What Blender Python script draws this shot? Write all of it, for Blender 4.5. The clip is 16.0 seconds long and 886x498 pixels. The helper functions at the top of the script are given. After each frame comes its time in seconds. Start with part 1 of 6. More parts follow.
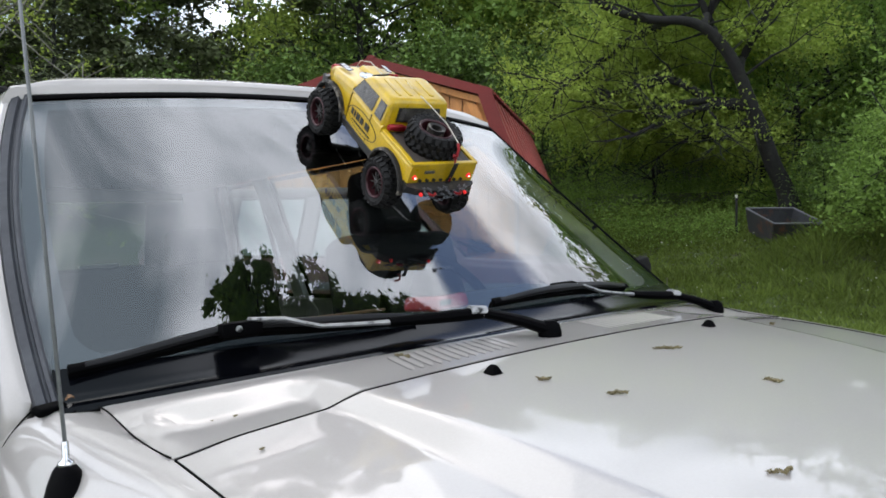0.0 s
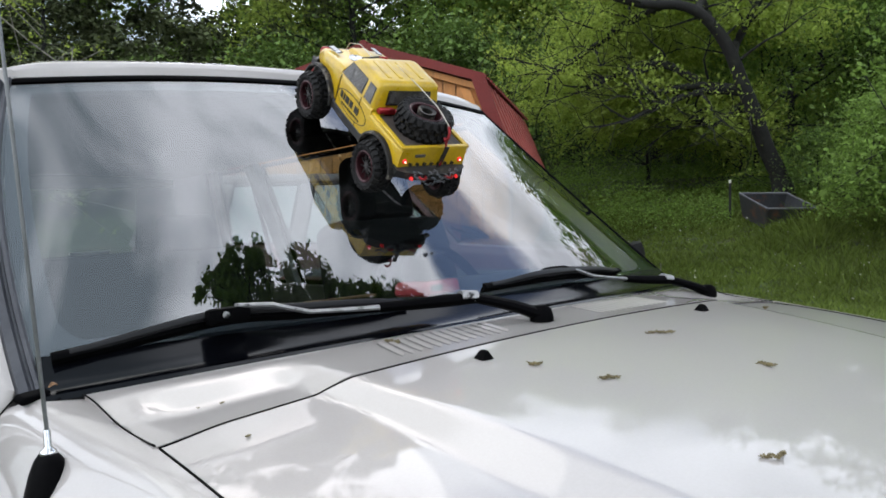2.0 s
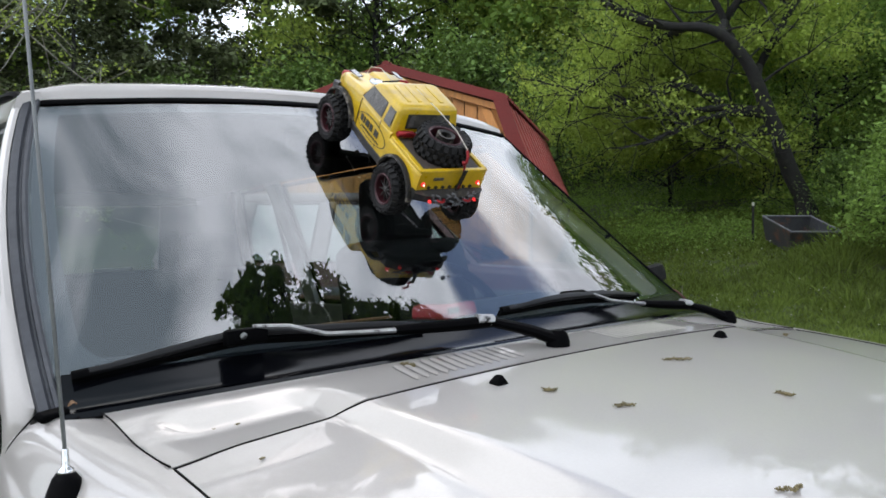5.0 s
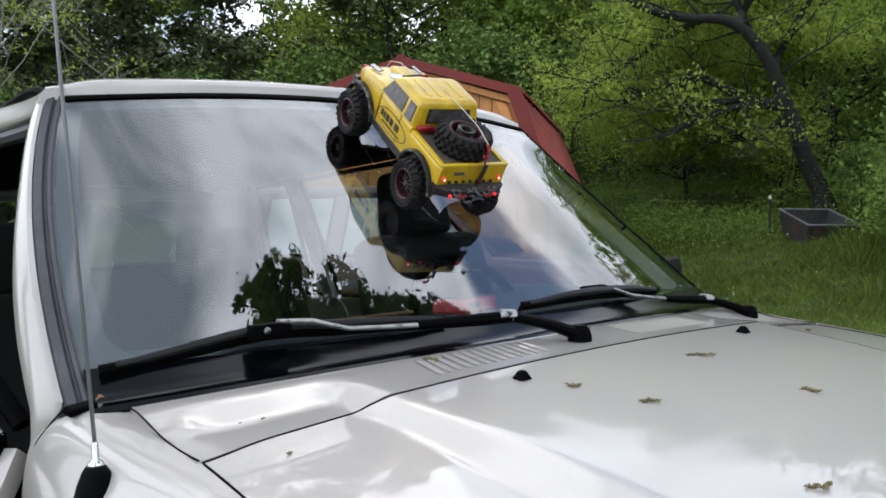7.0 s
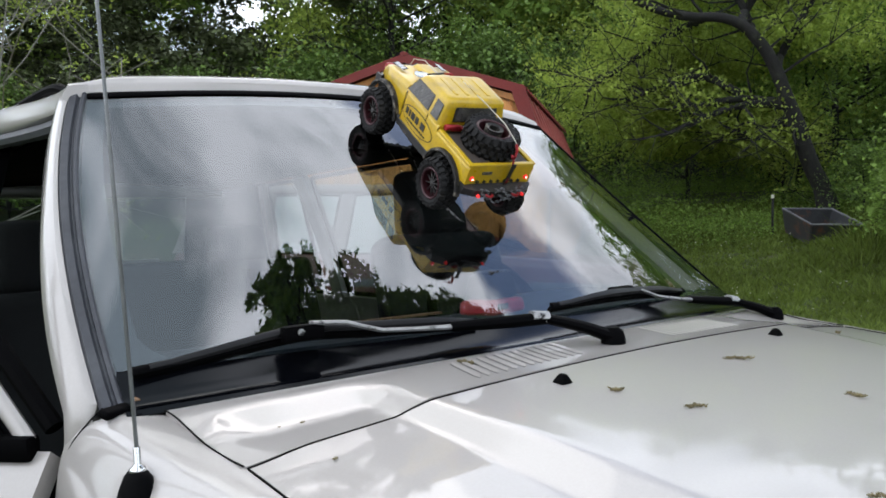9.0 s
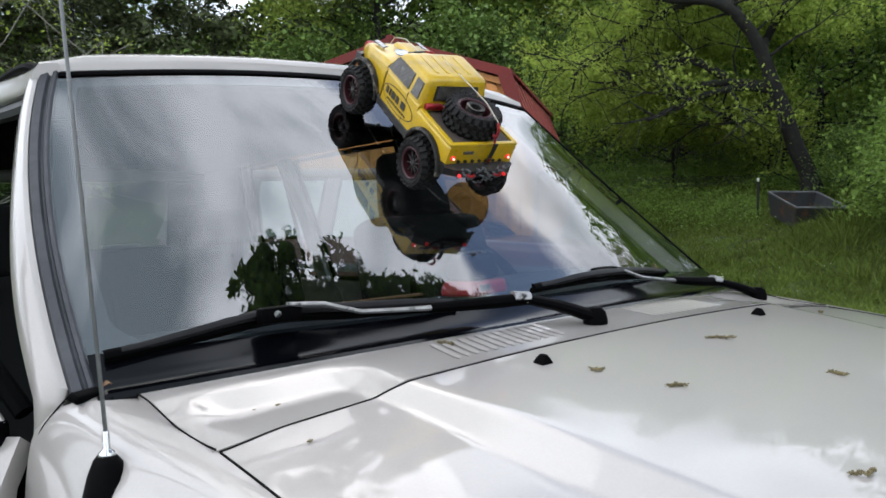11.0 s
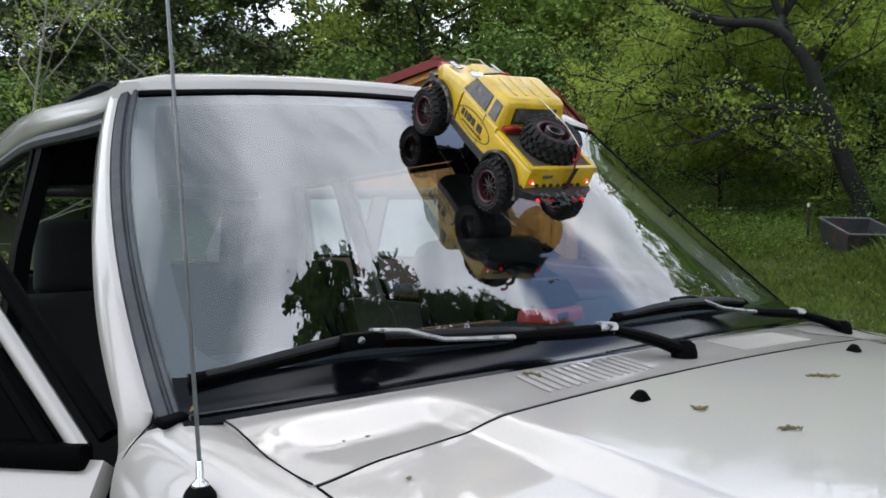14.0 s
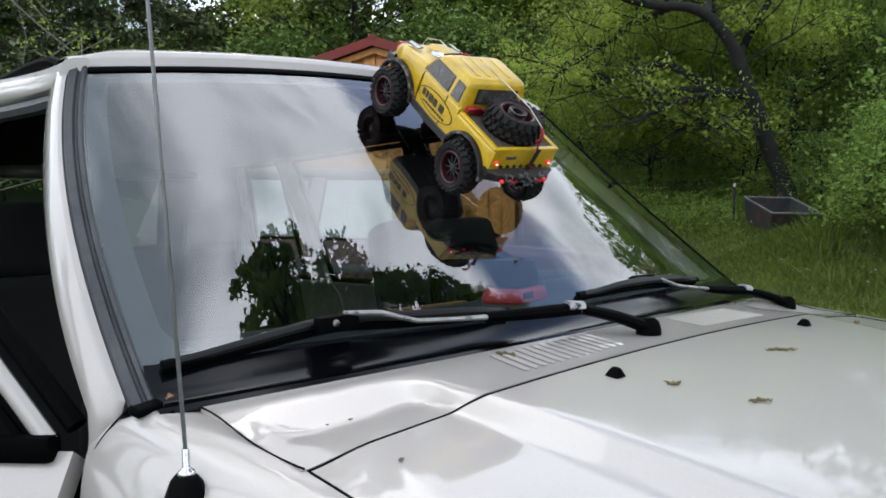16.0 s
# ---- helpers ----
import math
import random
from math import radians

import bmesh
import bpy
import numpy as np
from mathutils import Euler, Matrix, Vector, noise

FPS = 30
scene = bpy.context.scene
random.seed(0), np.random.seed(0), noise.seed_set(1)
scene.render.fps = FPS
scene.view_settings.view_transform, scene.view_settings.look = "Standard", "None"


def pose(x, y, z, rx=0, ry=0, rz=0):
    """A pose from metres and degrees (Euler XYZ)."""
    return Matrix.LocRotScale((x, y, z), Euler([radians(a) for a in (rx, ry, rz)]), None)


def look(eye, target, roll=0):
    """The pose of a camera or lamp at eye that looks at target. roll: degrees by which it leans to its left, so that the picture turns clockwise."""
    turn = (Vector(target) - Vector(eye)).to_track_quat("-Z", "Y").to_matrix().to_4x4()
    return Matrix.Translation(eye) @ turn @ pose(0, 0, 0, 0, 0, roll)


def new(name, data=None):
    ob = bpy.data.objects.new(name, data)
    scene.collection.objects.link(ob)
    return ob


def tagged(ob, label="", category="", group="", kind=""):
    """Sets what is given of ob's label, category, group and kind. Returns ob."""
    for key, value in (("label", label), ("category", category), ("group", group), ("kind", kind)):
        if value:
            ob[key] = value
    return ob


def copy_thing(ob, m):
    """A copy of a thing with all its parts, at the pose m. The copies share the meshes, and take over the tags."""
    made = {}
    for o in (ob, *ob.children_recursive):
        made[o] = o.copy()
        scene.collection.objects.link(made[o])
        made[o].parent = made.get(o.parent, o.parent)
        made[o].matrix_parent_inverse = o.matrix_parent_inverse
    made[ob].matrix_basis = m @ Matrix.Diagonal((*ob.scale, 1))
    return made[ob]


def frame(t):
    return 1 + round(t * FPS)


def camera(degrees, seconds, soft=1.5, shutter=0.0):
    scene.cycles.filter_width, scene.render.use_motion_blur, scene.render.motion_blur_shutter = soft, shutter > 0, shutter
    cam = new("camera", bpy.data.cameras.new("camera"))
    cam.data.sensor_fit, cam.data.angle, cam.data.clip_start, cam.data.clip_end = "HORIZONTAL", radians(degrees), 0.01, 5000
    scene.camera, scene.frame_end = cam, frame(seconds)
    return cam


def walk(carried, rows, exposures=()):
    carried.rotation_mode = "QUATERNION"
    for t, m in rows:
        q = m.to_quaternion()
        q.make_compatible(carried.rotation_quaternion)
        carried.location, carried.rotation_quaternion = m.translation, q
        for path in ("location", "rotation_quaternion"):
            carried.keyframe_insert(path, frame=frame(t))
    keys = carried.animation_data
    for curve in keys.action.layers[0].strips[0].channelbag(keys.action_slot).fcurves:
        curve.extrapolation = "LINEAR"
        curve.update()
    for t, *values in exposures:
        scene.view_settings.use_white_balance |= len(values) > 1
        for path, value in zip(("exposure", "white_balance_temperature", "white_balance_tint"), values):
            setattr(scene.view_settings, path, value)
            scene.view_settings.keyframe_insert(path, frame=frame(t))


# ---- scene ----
# ---------------------------------------------------------------- camera
cam = camera(59.7, 16.0, 1.7)
# the parked white SUV leans a little on sloping ground; its own axes are the plan's axes
TILT = Matrix.Rotation(radians(-2.7), 4, (0.639, 0.769, 0.0))
# seconds, eye, target, roll
PATH = [
    (0, (-0.985, -0.974, 1.284), (0.312, 0.548, 1.246), -3.1),
    (0.5, (-0.982, -0.971, 1.284), (0.324, 0.541, 1.223), -3.1),
    (1, (-0.978, -0.968, 1.28), (0.326, 0.546, 1.209), -3.2),
    (1.5, (-0.975, -0.965, 1.282), (0.326, 0.553, 1.224), -2.8),
    (2, (-0.97, -0.966, 1.28), (0.336, 0.547, 1.206), -3.3),
    (2.5, (-0.972, -0.964, 1.281), (0.334, 0.549, 1.2), -3.6),
    (3, (-0.968, -0.969, 1.281), (0.349, 0.534, 1.208), -3.5),
    (3.5, (-0.964, -0.975, 1.28), (0.352, 0.529, 1.22), -3.5),
    (6, (-0.975, -0.968, 1.291), (0.266, 0.601, 1.277), -2.5),
    (6.5, (-0.978, -0.965, 1.291), (0.258, 0.606, 1.257), -2.5),
    (7, (-0.979, -0.965, 1.29), (0.261, 0.603, 1.253), -2.7),
    (7.5, (-0.982, -0.953, 1.293), (0.244, 0.626, 1.266), -2.4),
    (8, (-0.992, -0.94, 1.296), (0.231, 0.642, 1.285), -1.9),
    (8.5, (-1.005, -0.928, 1.299), (0.226, 0.649, 1.276), -2.2),
    (9, (-1.011, -0.919, 1.297), (0.231, 0.648, 1.254), -2.5),
    (9.5, (-1.005, -0.913, 1.293), (0.251, 0.642, 1.224), -2.6),
    (9.7, (-1.001, -0.913, 1.29), (0.266, 0.632, 1.207), -2.7),
    (12, (-0.989, -0.907, 1.288), (0.265, 0.649, 1.207), -2.9),
    (12.5, (-0.992, -0.898, 1.289), (0.227, 0.685, 1.204), -2.9),
    (13, (-0.999, -0.885, 1.29), (0.199, 0.715, 1.205), -2.6),
    (13.5, (-1.01, -0.862, 1.293), (0.163, 0.756, 1.207), -2.6),
    (14, (-1.025, -0.842, 1.3), (0.166, 0.765, 1.271), -1.7),
    (14.5, (-1.043, -0.826, 1.307), (0.18, 0.756, 1.264), -1.8),
    (15, (-1.061, -0.815, 1.302), (0.206, 0.733, 1.277), -1.7),
    (15.5, (-1.071, -0.806, 1.302), (0.229, 0.713, 1.269), -1.8),
    (16, (-1.068, -0.806, 1.303), (0.253, 0.693, 1.218), -2.0),
]
walk(cam, [(t, TILT @ look(eye, target, roll)) for t, eye, target, roll in PATH])

# ---------------------------------------------------------------- sky and light
SUN_EL, SUN_AZ = 45.0, 17.0
world = bpy.data.worlds.new("sky")
scene.world = world
world.use_nodes = True
wt = world.node_tree
wt.nodes.clear()


def wn(kind, **kw):
    n = wt.nodes.new(kind)
    for k, v in kw.items():
        n.inputs[k].default_value = v
    return n


w_out = wn("ShaderNodeOutputWorld")
w_bg = wn("ShaderNodeBackground", Strength=1.0)
w_sky = wn("ShaderNodeTexSky")
w_sky.sky_type, w_sky.sun_disc = "NISHITA", False
w_sky.sun_elevation, w_sky.sun_rotation = radians(SUN_EL), radians(SUN_AZ)
w_dim = wn("ShaderNodeMix")
w_dim.data_type, w_dim.blend_type = "RGBA", "MULTIPLY"
w_dim.inputs["Factor"].default_value = 1.0
w_dim.inputs["B"].default_value = (0.33, 0.33, 0.34, 1)
w_tc = wn("ShaderNodeTexCoord")
w_map = wn("ShaderNodeMapping", Location=(3.1, 1.7, 0.4), Scale=(1.0, 1.0, 1.5))
w_n1 = wn("ShaderNodeTexNoise", Scale=2.6, Detail=9.0, Roughness=0.60, Distortion=0.8)
w_n2 = wn("ShaderNodeTexNoise", Scale=4.5, Detail=8.0, Roughness=0.55, Distortion=0.3)
# a long break in the cloud sheet
w_dot = wt.nodes.new("ShaderNodeVectorMath")
w_dot.operation = "DOT_PRODUCT"
w_dot.inputs[1].default_value = (0.716, 0.228, -0.660)
w_abs = wt.nodes.new("ShaderNodeMath")
w_abs.operation = "ABSOLUTE"
w_gap = wt.nodes.new("ShaderNodeMath")
w_gap.operation, w_gap.use_clamp = "MULTIPLY_ADD", False
w_gap.inputs[1].default_value, w_gap.inputs[2].default_value = 2.6, -0.26
w_min = wt.nodes.new("ShaderNodeMath")
w_min.operation = "MINIMUM"
w_min.inputs[1].default_value = 0.22
w_sum = wt.nodes.new("ShaderNodeMath")
w_sum.operation = "ADD"
w_ramp = wt.nodes.new("ShaderNodeMapRange")
w_ramp.inputs["From Min"].default_value, w_ramp.inputs["From Max"].default_value = 0.40, 0.62
w_ramp.interpolation_type = "SMOOTHSTEP"
# a grey cloud edge overhead with a bright heap beside it
w_high = wt.nodes.new("ShaderNodeVectorMath")
w_high.operation = "DOT_PRODUCT"
w_high.inputs[1].default_value = (1.0, -0.35, 0.0)
w_half = wt.nodes.new("ShaderNodeMath")
w_half.operation = "ADD"
w_half.inputs[1].default_value = 0.5
w_less = wt.nodes.new("ShaderNodeMath")
w_less.operation = "SUBTRACT"
w_less.inputs[1].default_value = 0.5
w_heap = wt.nodes.new("ShaderNodeValToRGB")
for pos_, val_ in ((0.36, 0.30), (0.47, 0.27), (0.55, 0.40), (0.62, 0.65), (0.90, 0.62)):
    w_heap.color_ramp.elements.new(pos_).color = (val_, val_, val_, 1)
# low left sky, out of view, brightened to light the tree fronts
w_heap.color_ramp.elements[0].color = (0.76, 0.76, 0.76, 1)
w_heap.color_ramp.elements[-1].color = (0.62, 0.62, 0.62, 1)
w_n3 = wt.nodes.new("ShaderNodeMath")
w_n3.operation = "ADD"
w_cloud = wt.nodes.new("ShaderNodeValToRGB")
w_cloud.color_ramp.elements[0].position, w_cloud.color_ramp.elements[0].color = 0.38, (0.80, 0.97, 1.15, 1)
w_cloud.color_ramp.elements[1].position, w_cloud.color_ramp.elements[1].color = 0.66, (3.18, 3.36, 3.72, 1)
w_mix = wn("ShaderNodeMix")
w_mix.data_type = "RGBA"
wl = wt.links.new
wl(w_tc.outputs["Generated"], w_map.inputs["Vector"])
wl(w_map.outputs["Vector"], w_n1.inputs["Vector"])
wl(w_map.outputs["Vector"], w_n2.inputs["Vector"])
wl(w_tc.outputs["Generated"], w_dot.inputs[0])
wl(w_dot.outputs["Value"], w_abs.inputs[0])
wl(w_abs.outputs[0], w_gap.inputs[0])
wl(w_gap.outputs[0], w_min.inputs[0])
wl(w_min.outputs[0], w_sum.inputs[0])
wl(w_n1.outputs["Fac"], w_sum.inputs[1])
wl(w_sum.outputs[0], w_ramp.inputs["Value"])
wl(w_tc.outputs["Generated"], w_high.inputs[0])
wl(w_high.outputs["Value"], w_half.inputs[0])
wl(w_half.outputs[0], w_heap.inputs["Fac"])
wl(w_heap.outputs["Color"], w_less.inputs[0])
wl(w_less.outputs[0], w_n3.inputs[0])
wl(w_n2.outputs["Fac"], w_n3.inputs[1])
wl(w_n3.outputs[0], w_cloud.inputs["Fac"])
wl(w_sky.outputs["Color"], w_dim.inputs["A"])
wl(w_ramp.outputs["Result"], w_mix.inputs["Factor"])
wl(w_dim.outputs["Result"], w_mix.inputs["A"])
wl(w_cloud.outputs["Color"], w_mix.inputs["B"])
wl(w_mix.outputs["Result"], w_bg.inputs["Color"])
wl(w_bg.outputs["Background"], w_out.inputs["Surface"])

sun = new("sun", bpy.data.lights.new("sun", "SUN"))
sun.data.energy, sun.data.angle, sun.data.color = 0.80, radians(38), (1.0, 0.95, 0.87)
sun_dir = Vector((math.sin(radians(SUN_AZ)) * math.cos(radians(SUN_EL)), math.cos(radians(SUN_AZ)) * math.cos(radians(SUN_EL)), math.sin(radians(SUN_EL))))
sun.matrix_world = look(sun_dir * 60, (0, 0, 0))
scene.view_settings.exposure = -0.31


# ---------------------------------------------------------------- materials
def material(name, color, rough=0.5, metal=0.0, vary=0.12, scale=6.0, fine=60.0, bump=0.0, coat=0.0, spec=0.5, dirt=None, dirt_at=(0.55, 0.75), island=0.0, obj_random=0.0, coords="Object", stretch=(1, 1, 1), rough_vary=0.1, trans=0.0):
    """A surface with two scales of variation; dirt is a second colour in patches of their own shape."""
    m = bpy.data.materials.new(name)
    m.use_nodes = True
    nt = m.node_tree
    b = nt.nodes["Principled BSDF"]
    b.inputs["Roughness"].default_value, b.inputs["Metallic"].default_value = rough, metal
    b.inputs["Specular IOR Level"].default_value = spec
    b.inputs["Coat Weight"].default_value, b.inputs["Coat Roughness"].default_value = coat, 0.04
    tc = nt.nodes.new("ShaderNodeTexCoord")
    mp = nt.nodes.new("ShaderNodeMapping")
    mp.inputs["Scale"].default_value = stretch
    nt.links.new(tc.outputs[coords], mp.inputs["Vector"])
    n1 = nt.nodes.new("ShaderNodeTexNoise")
    n1.inputs["Scale"].default_value, n1.inputs["Detail"].default_value = scale, 4
    n2 = nt.nodes.new("ShaderNodeTexNoise")
    n2.inputs["Scale"].default_value, n2.inputs["Detail"].default_value = fine, 3
    for n in (n1, n2):
        nt.links.new(mp.outputs["Vector"], n.inputs["Vector"])
    add = nt.nodes.new("ShaderNodeMath")
    add.operation = "MULTIPLY_ADD"
    add.inputs[1].default_value = 0.6
    nt.links.new(n1.outputs["Fac"], add.inputs[0])
    half = nt.nodes.new("ShaderNodeMath")
    half.operation = "MULTIPLY"
    half.inputs[1].default_value = 0.4
    nt.links.new(n2.outputs["Fac"], half.inputs[0])
    nt.links.new(half.outputs[0], add.inputs[2])
    value = add.outputs[0]
    if island or obj_random:
        src = nt.nodes.new("ShaderNodeNewGeometry" if island else "ShaderNodeObjectInfo")
        mr = nt.nodes.new("ShaderNodeMath")
        mr.operation = "MULTIPLY_ADD"
        amount = island or obj_random
        mr.inputs[1].default_value = amount
        sub = nt.nodes.new("ShaderNodeMath")
        sub.operation = "SUBTRACT"
        nt.links.new(value, sub.inputs[0])
        sub.inputs[1].default_value = amount / 2
        nt.links.new(src.outputs["Random Per Island" if island else "Random"], mr.inputs[0])
        nt.links.new(sub.outputs[0], mr.inputs[2])
        value = mr.outputs[0]
    ramp = nt.nodes.new("ShaderNodeValToRGB")
    lo = [max(0.0, c * (1 - 2.2 * vary)) for c in color]
    hi = [min(1.0, c * (1 + 2.2 * vary)) for c in color]
    e = ramp.color_ramp.elements
    e[0].position, e[0].color = 0.25, (*lo, 1)
    e[1].position, e[1].color = 0.75, (*hi, 1)
    nt.links.new(value, ramp.inputs["Fac"])
    col = ramp.outputs["Color"]
    if dirt:
        n3 = nt.nodes.new("ShaderNodeTexNoise")
        n3.inputs["Scale"].default_value, n3.inputs["Detail"].default_value, n3.inputs["Roughness"].default_value = scale * 0.8, 8, 0.65
        off = nt.nodes.new("ShaderNodeMapping")
        off.inputs["Location"].default_value = (4.3, 1.1, 7.9)
        nt.links.new(tc.outputs[coords], off.inputs["Vector"])
        nt.links.new(off.outputs["Vector"], n3.inputs["Vector"])
        mr3 = nt.nodes.new("ShaderNodeMapRange")
        mr3.inputs["From Min"].default_value, mr3.inputs["From Max"].default_value = dirt_at
        nt.links.new(n3.outputs["Fac"], mr3.inputs["Value"])
        mx = nt.nodes.new("ShaderNodeMix")
        mx.data_type = "RGBA"
        mx.inputs["B"].default_value = (*dirt, 1)
        nt.links.new(mr3.outputs["Result"], mx.inputs["Factor"])
        nt.links.new(col, mx.inputs["A"])
        col = mx.outputs["Result"]
    nt.links.new(col, b.inputs["Base Color"])
    if rough_vary:
        rr_ = nt.nodes.new("ShaderNodeMapRange")
        rr_.inputs["To Min"].default_value, rr_.inputs["To Max"].default_value = max(0, rough - rough_vary), min(1, rough + rough_vary)
        nt.links.new(n1.outputs["Fac"], rr_.inputs["Value"])
        nt.links.new(rr_.outputs["Result"], b.inputs["Roughness"])
    if bump:
        bp = nt.nodes.new("ShaderNodeBump")
        bp.inputs["Strength"].default_value, bp.inputs["Distance"].default_value = 0.6, bump
        nt.links.new(n2.outputs["Fac"], bp.inputs["Height"])
        nt.links.new(bp.outputs["Normal"], b.inputs["Normal"])
    if trans:
        # thin leaf: part of the light goes through
        tl = nt.nodes.new("ShaderNodeBsdfTranslucent")
        nt.links.new(col, tl.inputs["Color"])
        ms = nt.nodes.new("ShaderNodeMixShader")
        ms.inputs["Fac"].default_value = trans
        out = nt.nodes["Material Output"]
        nt.links.new(b.outputs["BSDF"], ms.inputs[1])
        nt.links.new(tl.outputs["BSDF"], ms.inputs[2])
        nt.links.new(ms.outputs["Shader"], out.inputs["Surface"])
    return m


def glass(name, tint, f0, power=5.0):
    """Car glass: clear straight through, mirror that grows at grazing angles."""
    m = bpy.data.materials.new(name)
    m.use_nodes = True
    nt = m.node_tree
    nt.nodes.clear()
    out = nt.nodes.new("ShaderNodeOutputMaterial")
    tr = nt.nodes.new("ShaderNodeBsdfTransparent")
    tr.inputs["Color"].default_value = (*tint, 1)
    if not f0:
        nt.links.new(tr.outputs["BSDF"], out.inputs["Surface"])
        return m
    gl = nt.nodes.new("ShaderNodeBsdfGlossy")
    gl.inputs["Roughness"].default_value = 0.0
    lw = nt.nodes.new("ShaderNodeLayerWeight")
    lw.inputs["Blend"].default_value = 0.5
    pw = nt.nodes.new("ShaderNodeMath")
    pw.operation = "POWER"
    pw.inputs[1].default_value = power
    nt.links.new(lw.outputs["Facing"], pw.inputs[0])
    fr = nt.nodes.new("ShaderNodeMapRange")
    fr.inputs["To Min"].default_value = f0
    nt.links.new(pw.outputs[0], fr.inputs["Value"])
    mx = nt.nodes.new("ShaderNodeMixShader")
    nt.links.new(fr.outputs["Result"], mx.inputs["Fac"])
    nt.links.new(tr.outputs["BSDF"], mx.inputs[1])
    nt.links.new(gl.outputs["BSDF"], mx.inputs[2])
    nt.links.new(mx.outputs["Shader"], out.inputs["Surface"])
    return m


def glow(name, color, strength):
    m = bpy.data.materials.new(name)
    m.use_nodes = True
    b = m.node_tree.nodes["Principled BSDF"]
    b.inputs["Base Color"].default_value = (*color, 1)
    b.inputs["Emission Color"].default_value = (*color, 1)
    b.inputs["Emission Strength"].default_value = strength
    return m


M_PAINT = material("pearl_white_paint", (0.335, 0.314, 0.294), 0.36, 0.06, 0.03, 3.0, 300.0, coat=1.0, spec=0.25, dirt=(0.36, 0.35, 0.325), dirt_at=(0.60, 0.85), rough_vary=0.06)
M_PAINT.node_tree.nodes["Principled BSDF"].inputs["Coat IOR"].default_value = 1.42
M_LOUVSHADE = material("louvre_shade_strip", (0.085, 0.080, 0.076), 0.6, 0, 0.2, 20, 120)
M_TRIM = material("weathered_grey_rubber", (0.034, 0.036, 0.042), 0.45, 0, 0.2, 9, 90, bump=0.0006, dirt=(0.06, 0.063, 0.068), spec=0.3)
M_BLACK = material("black_plastic", (0.0014, 0.0014, 0.0016), 0.55, 0, 0.25, 12, 150, bump=0.0004, dirt=(0.010, 0.010, 0.009), dirt_at=(0.68, 0.92), spec=0.02)
M_BLADE = material("satin_black_metal", (0.005, 0.005, 0.0055), 0.42, 0, 0.25, 30, 200, dirt=(0.016, 0.016, 0.016), dirt_at=(0.6, 0.8), spec=0.2)
M_COWL = material("black_cowl_plastic", (0.0015, 0.0017, 0.0025), 0.14, 0, 0.25, 8, 90, dirt=(0.010, 0.010, 0.010), dirt_at=(0.66, 0.88), spec=0.22, rough_vary=0.05)
M_FRIT = material("black_glass_border", (0.040, 0.044, 0.052), 0.06, 0, 0.1, 9, 70)
M_GAP = material("dark_gap", (0.002, 0.002, 0.002), 0.8, 0, 0.1, spec=0.05)
M_CHROME = material("worn_metal", (0.60, 0.60, 0.60), 0.22, 1.0, 0.12, 30, 200)
M_WORN = material("bare_worn_wiper_metal", (0.29, 0.29, 0.285), 0.4, 0.5, 0.2, 40, 200, dirt=(0.006, 0.006, 0.006), dirt_at=(0.55, 0.62))
M_MAST = material("antenna_steel", (0.16, 0.165, 0.165), 0.4, 0.8, 0.15, 20, 200)
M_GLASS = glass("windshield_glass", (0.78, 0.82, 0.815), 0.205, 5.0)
M_GLASSIN = glass("windshield_inner_face", (0.84, 0.86, 0.86), 0.0)
M_CARGLASS = glass("sky_mirroring_car_glass", (0.40, 0.46, 0.44), 0.20, 3.5)
M_SIDEGLASS = glass("side_glass", (0.72, 0.77, 0.75), 0.035)
# cabin trim and seat cloth near black: the cabin's dimness is in their colour
M_INTERIOR = material("cabin_dimmed_trim", (0.0022, 0.0024, 0.0027), 0.8, 0, 0.25, 10, 200, bump=0.0008, spec=0.05)
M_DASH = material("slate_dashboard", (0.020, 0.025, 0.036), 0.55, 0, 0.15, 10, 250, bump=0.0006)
M_SEAT = material("cabin_dimmed_cloth", (0.0032, 0.0034, 0.0038), 0.9, 0, 0.2, 12, 400, bump=0.001)
M_RED = material("red_plastic", (0.40, 0.022, 0.040), 0.35, 0, 0.12, 20, 150)
M_SEED = material("dried_catkin", (0.13, 0.105, 0.05), 0.85, 0, 0.35, 60, 400, bump=0.001)
M_LEAFDRY = material("dry_brown_leaf", (0.20, 0.105, 0.045), 0.7, 0, 0.3, 60, 300)
M_PAPER = material("white_sticker_and_daylight", (0.50, 0.50, 0.49), 0.6, 0, 0.05)
M_TYRE = material("tyre_rubber", (0.006, 0.0057, 0.0055), 0.7, 0, 0.3, 25, 300, bump=0.0006, dirt=(0.038, 0.033, 0.027), dirt_at=(0.55, 0.85), spec=0.25)
M_YELLOW = material("scuffed_yellow_lexan", (0.47, 0.305, 0.005), 0.32, 0, 0.10, 22, 220, coat=0.25, dirt=(0.27, 0.18, 0.035), dirt_at=(0.52, 0.80))
M_TOYBLACK = material("scuffed_black_plastic", (0.008, 0.0075, 0.007), 0.5, 0, 0.3, 40, 300, dirt=(0.09, 0.07, 0.05), dirt_at=(0.55, 0.8))
M_BED = material("dusty_bed_liner", (0.040, 0.030, 0.024), 0.75, 0, 0.3, 40, 400, bump=0.0005, dirt=(0.10, 0.07, 0.045))
M_FLARE = material("scraped_fender_flare", (0.014, 0.013, 0.012), 0.55, 0.0, 0.3, 60, 300, dirt=(0.20, 0.175, 0.14), dirt_at=(0.50, 0.66), spec=0.2)
M_TOYWIN = material("smoked_toy_window", (0.045, 0.042, 0.038), 0.25, 0, 0.25, 60, 300, dirt=(0.11, 0.10, 0.085), dirt_at=(0.5, 0.8))
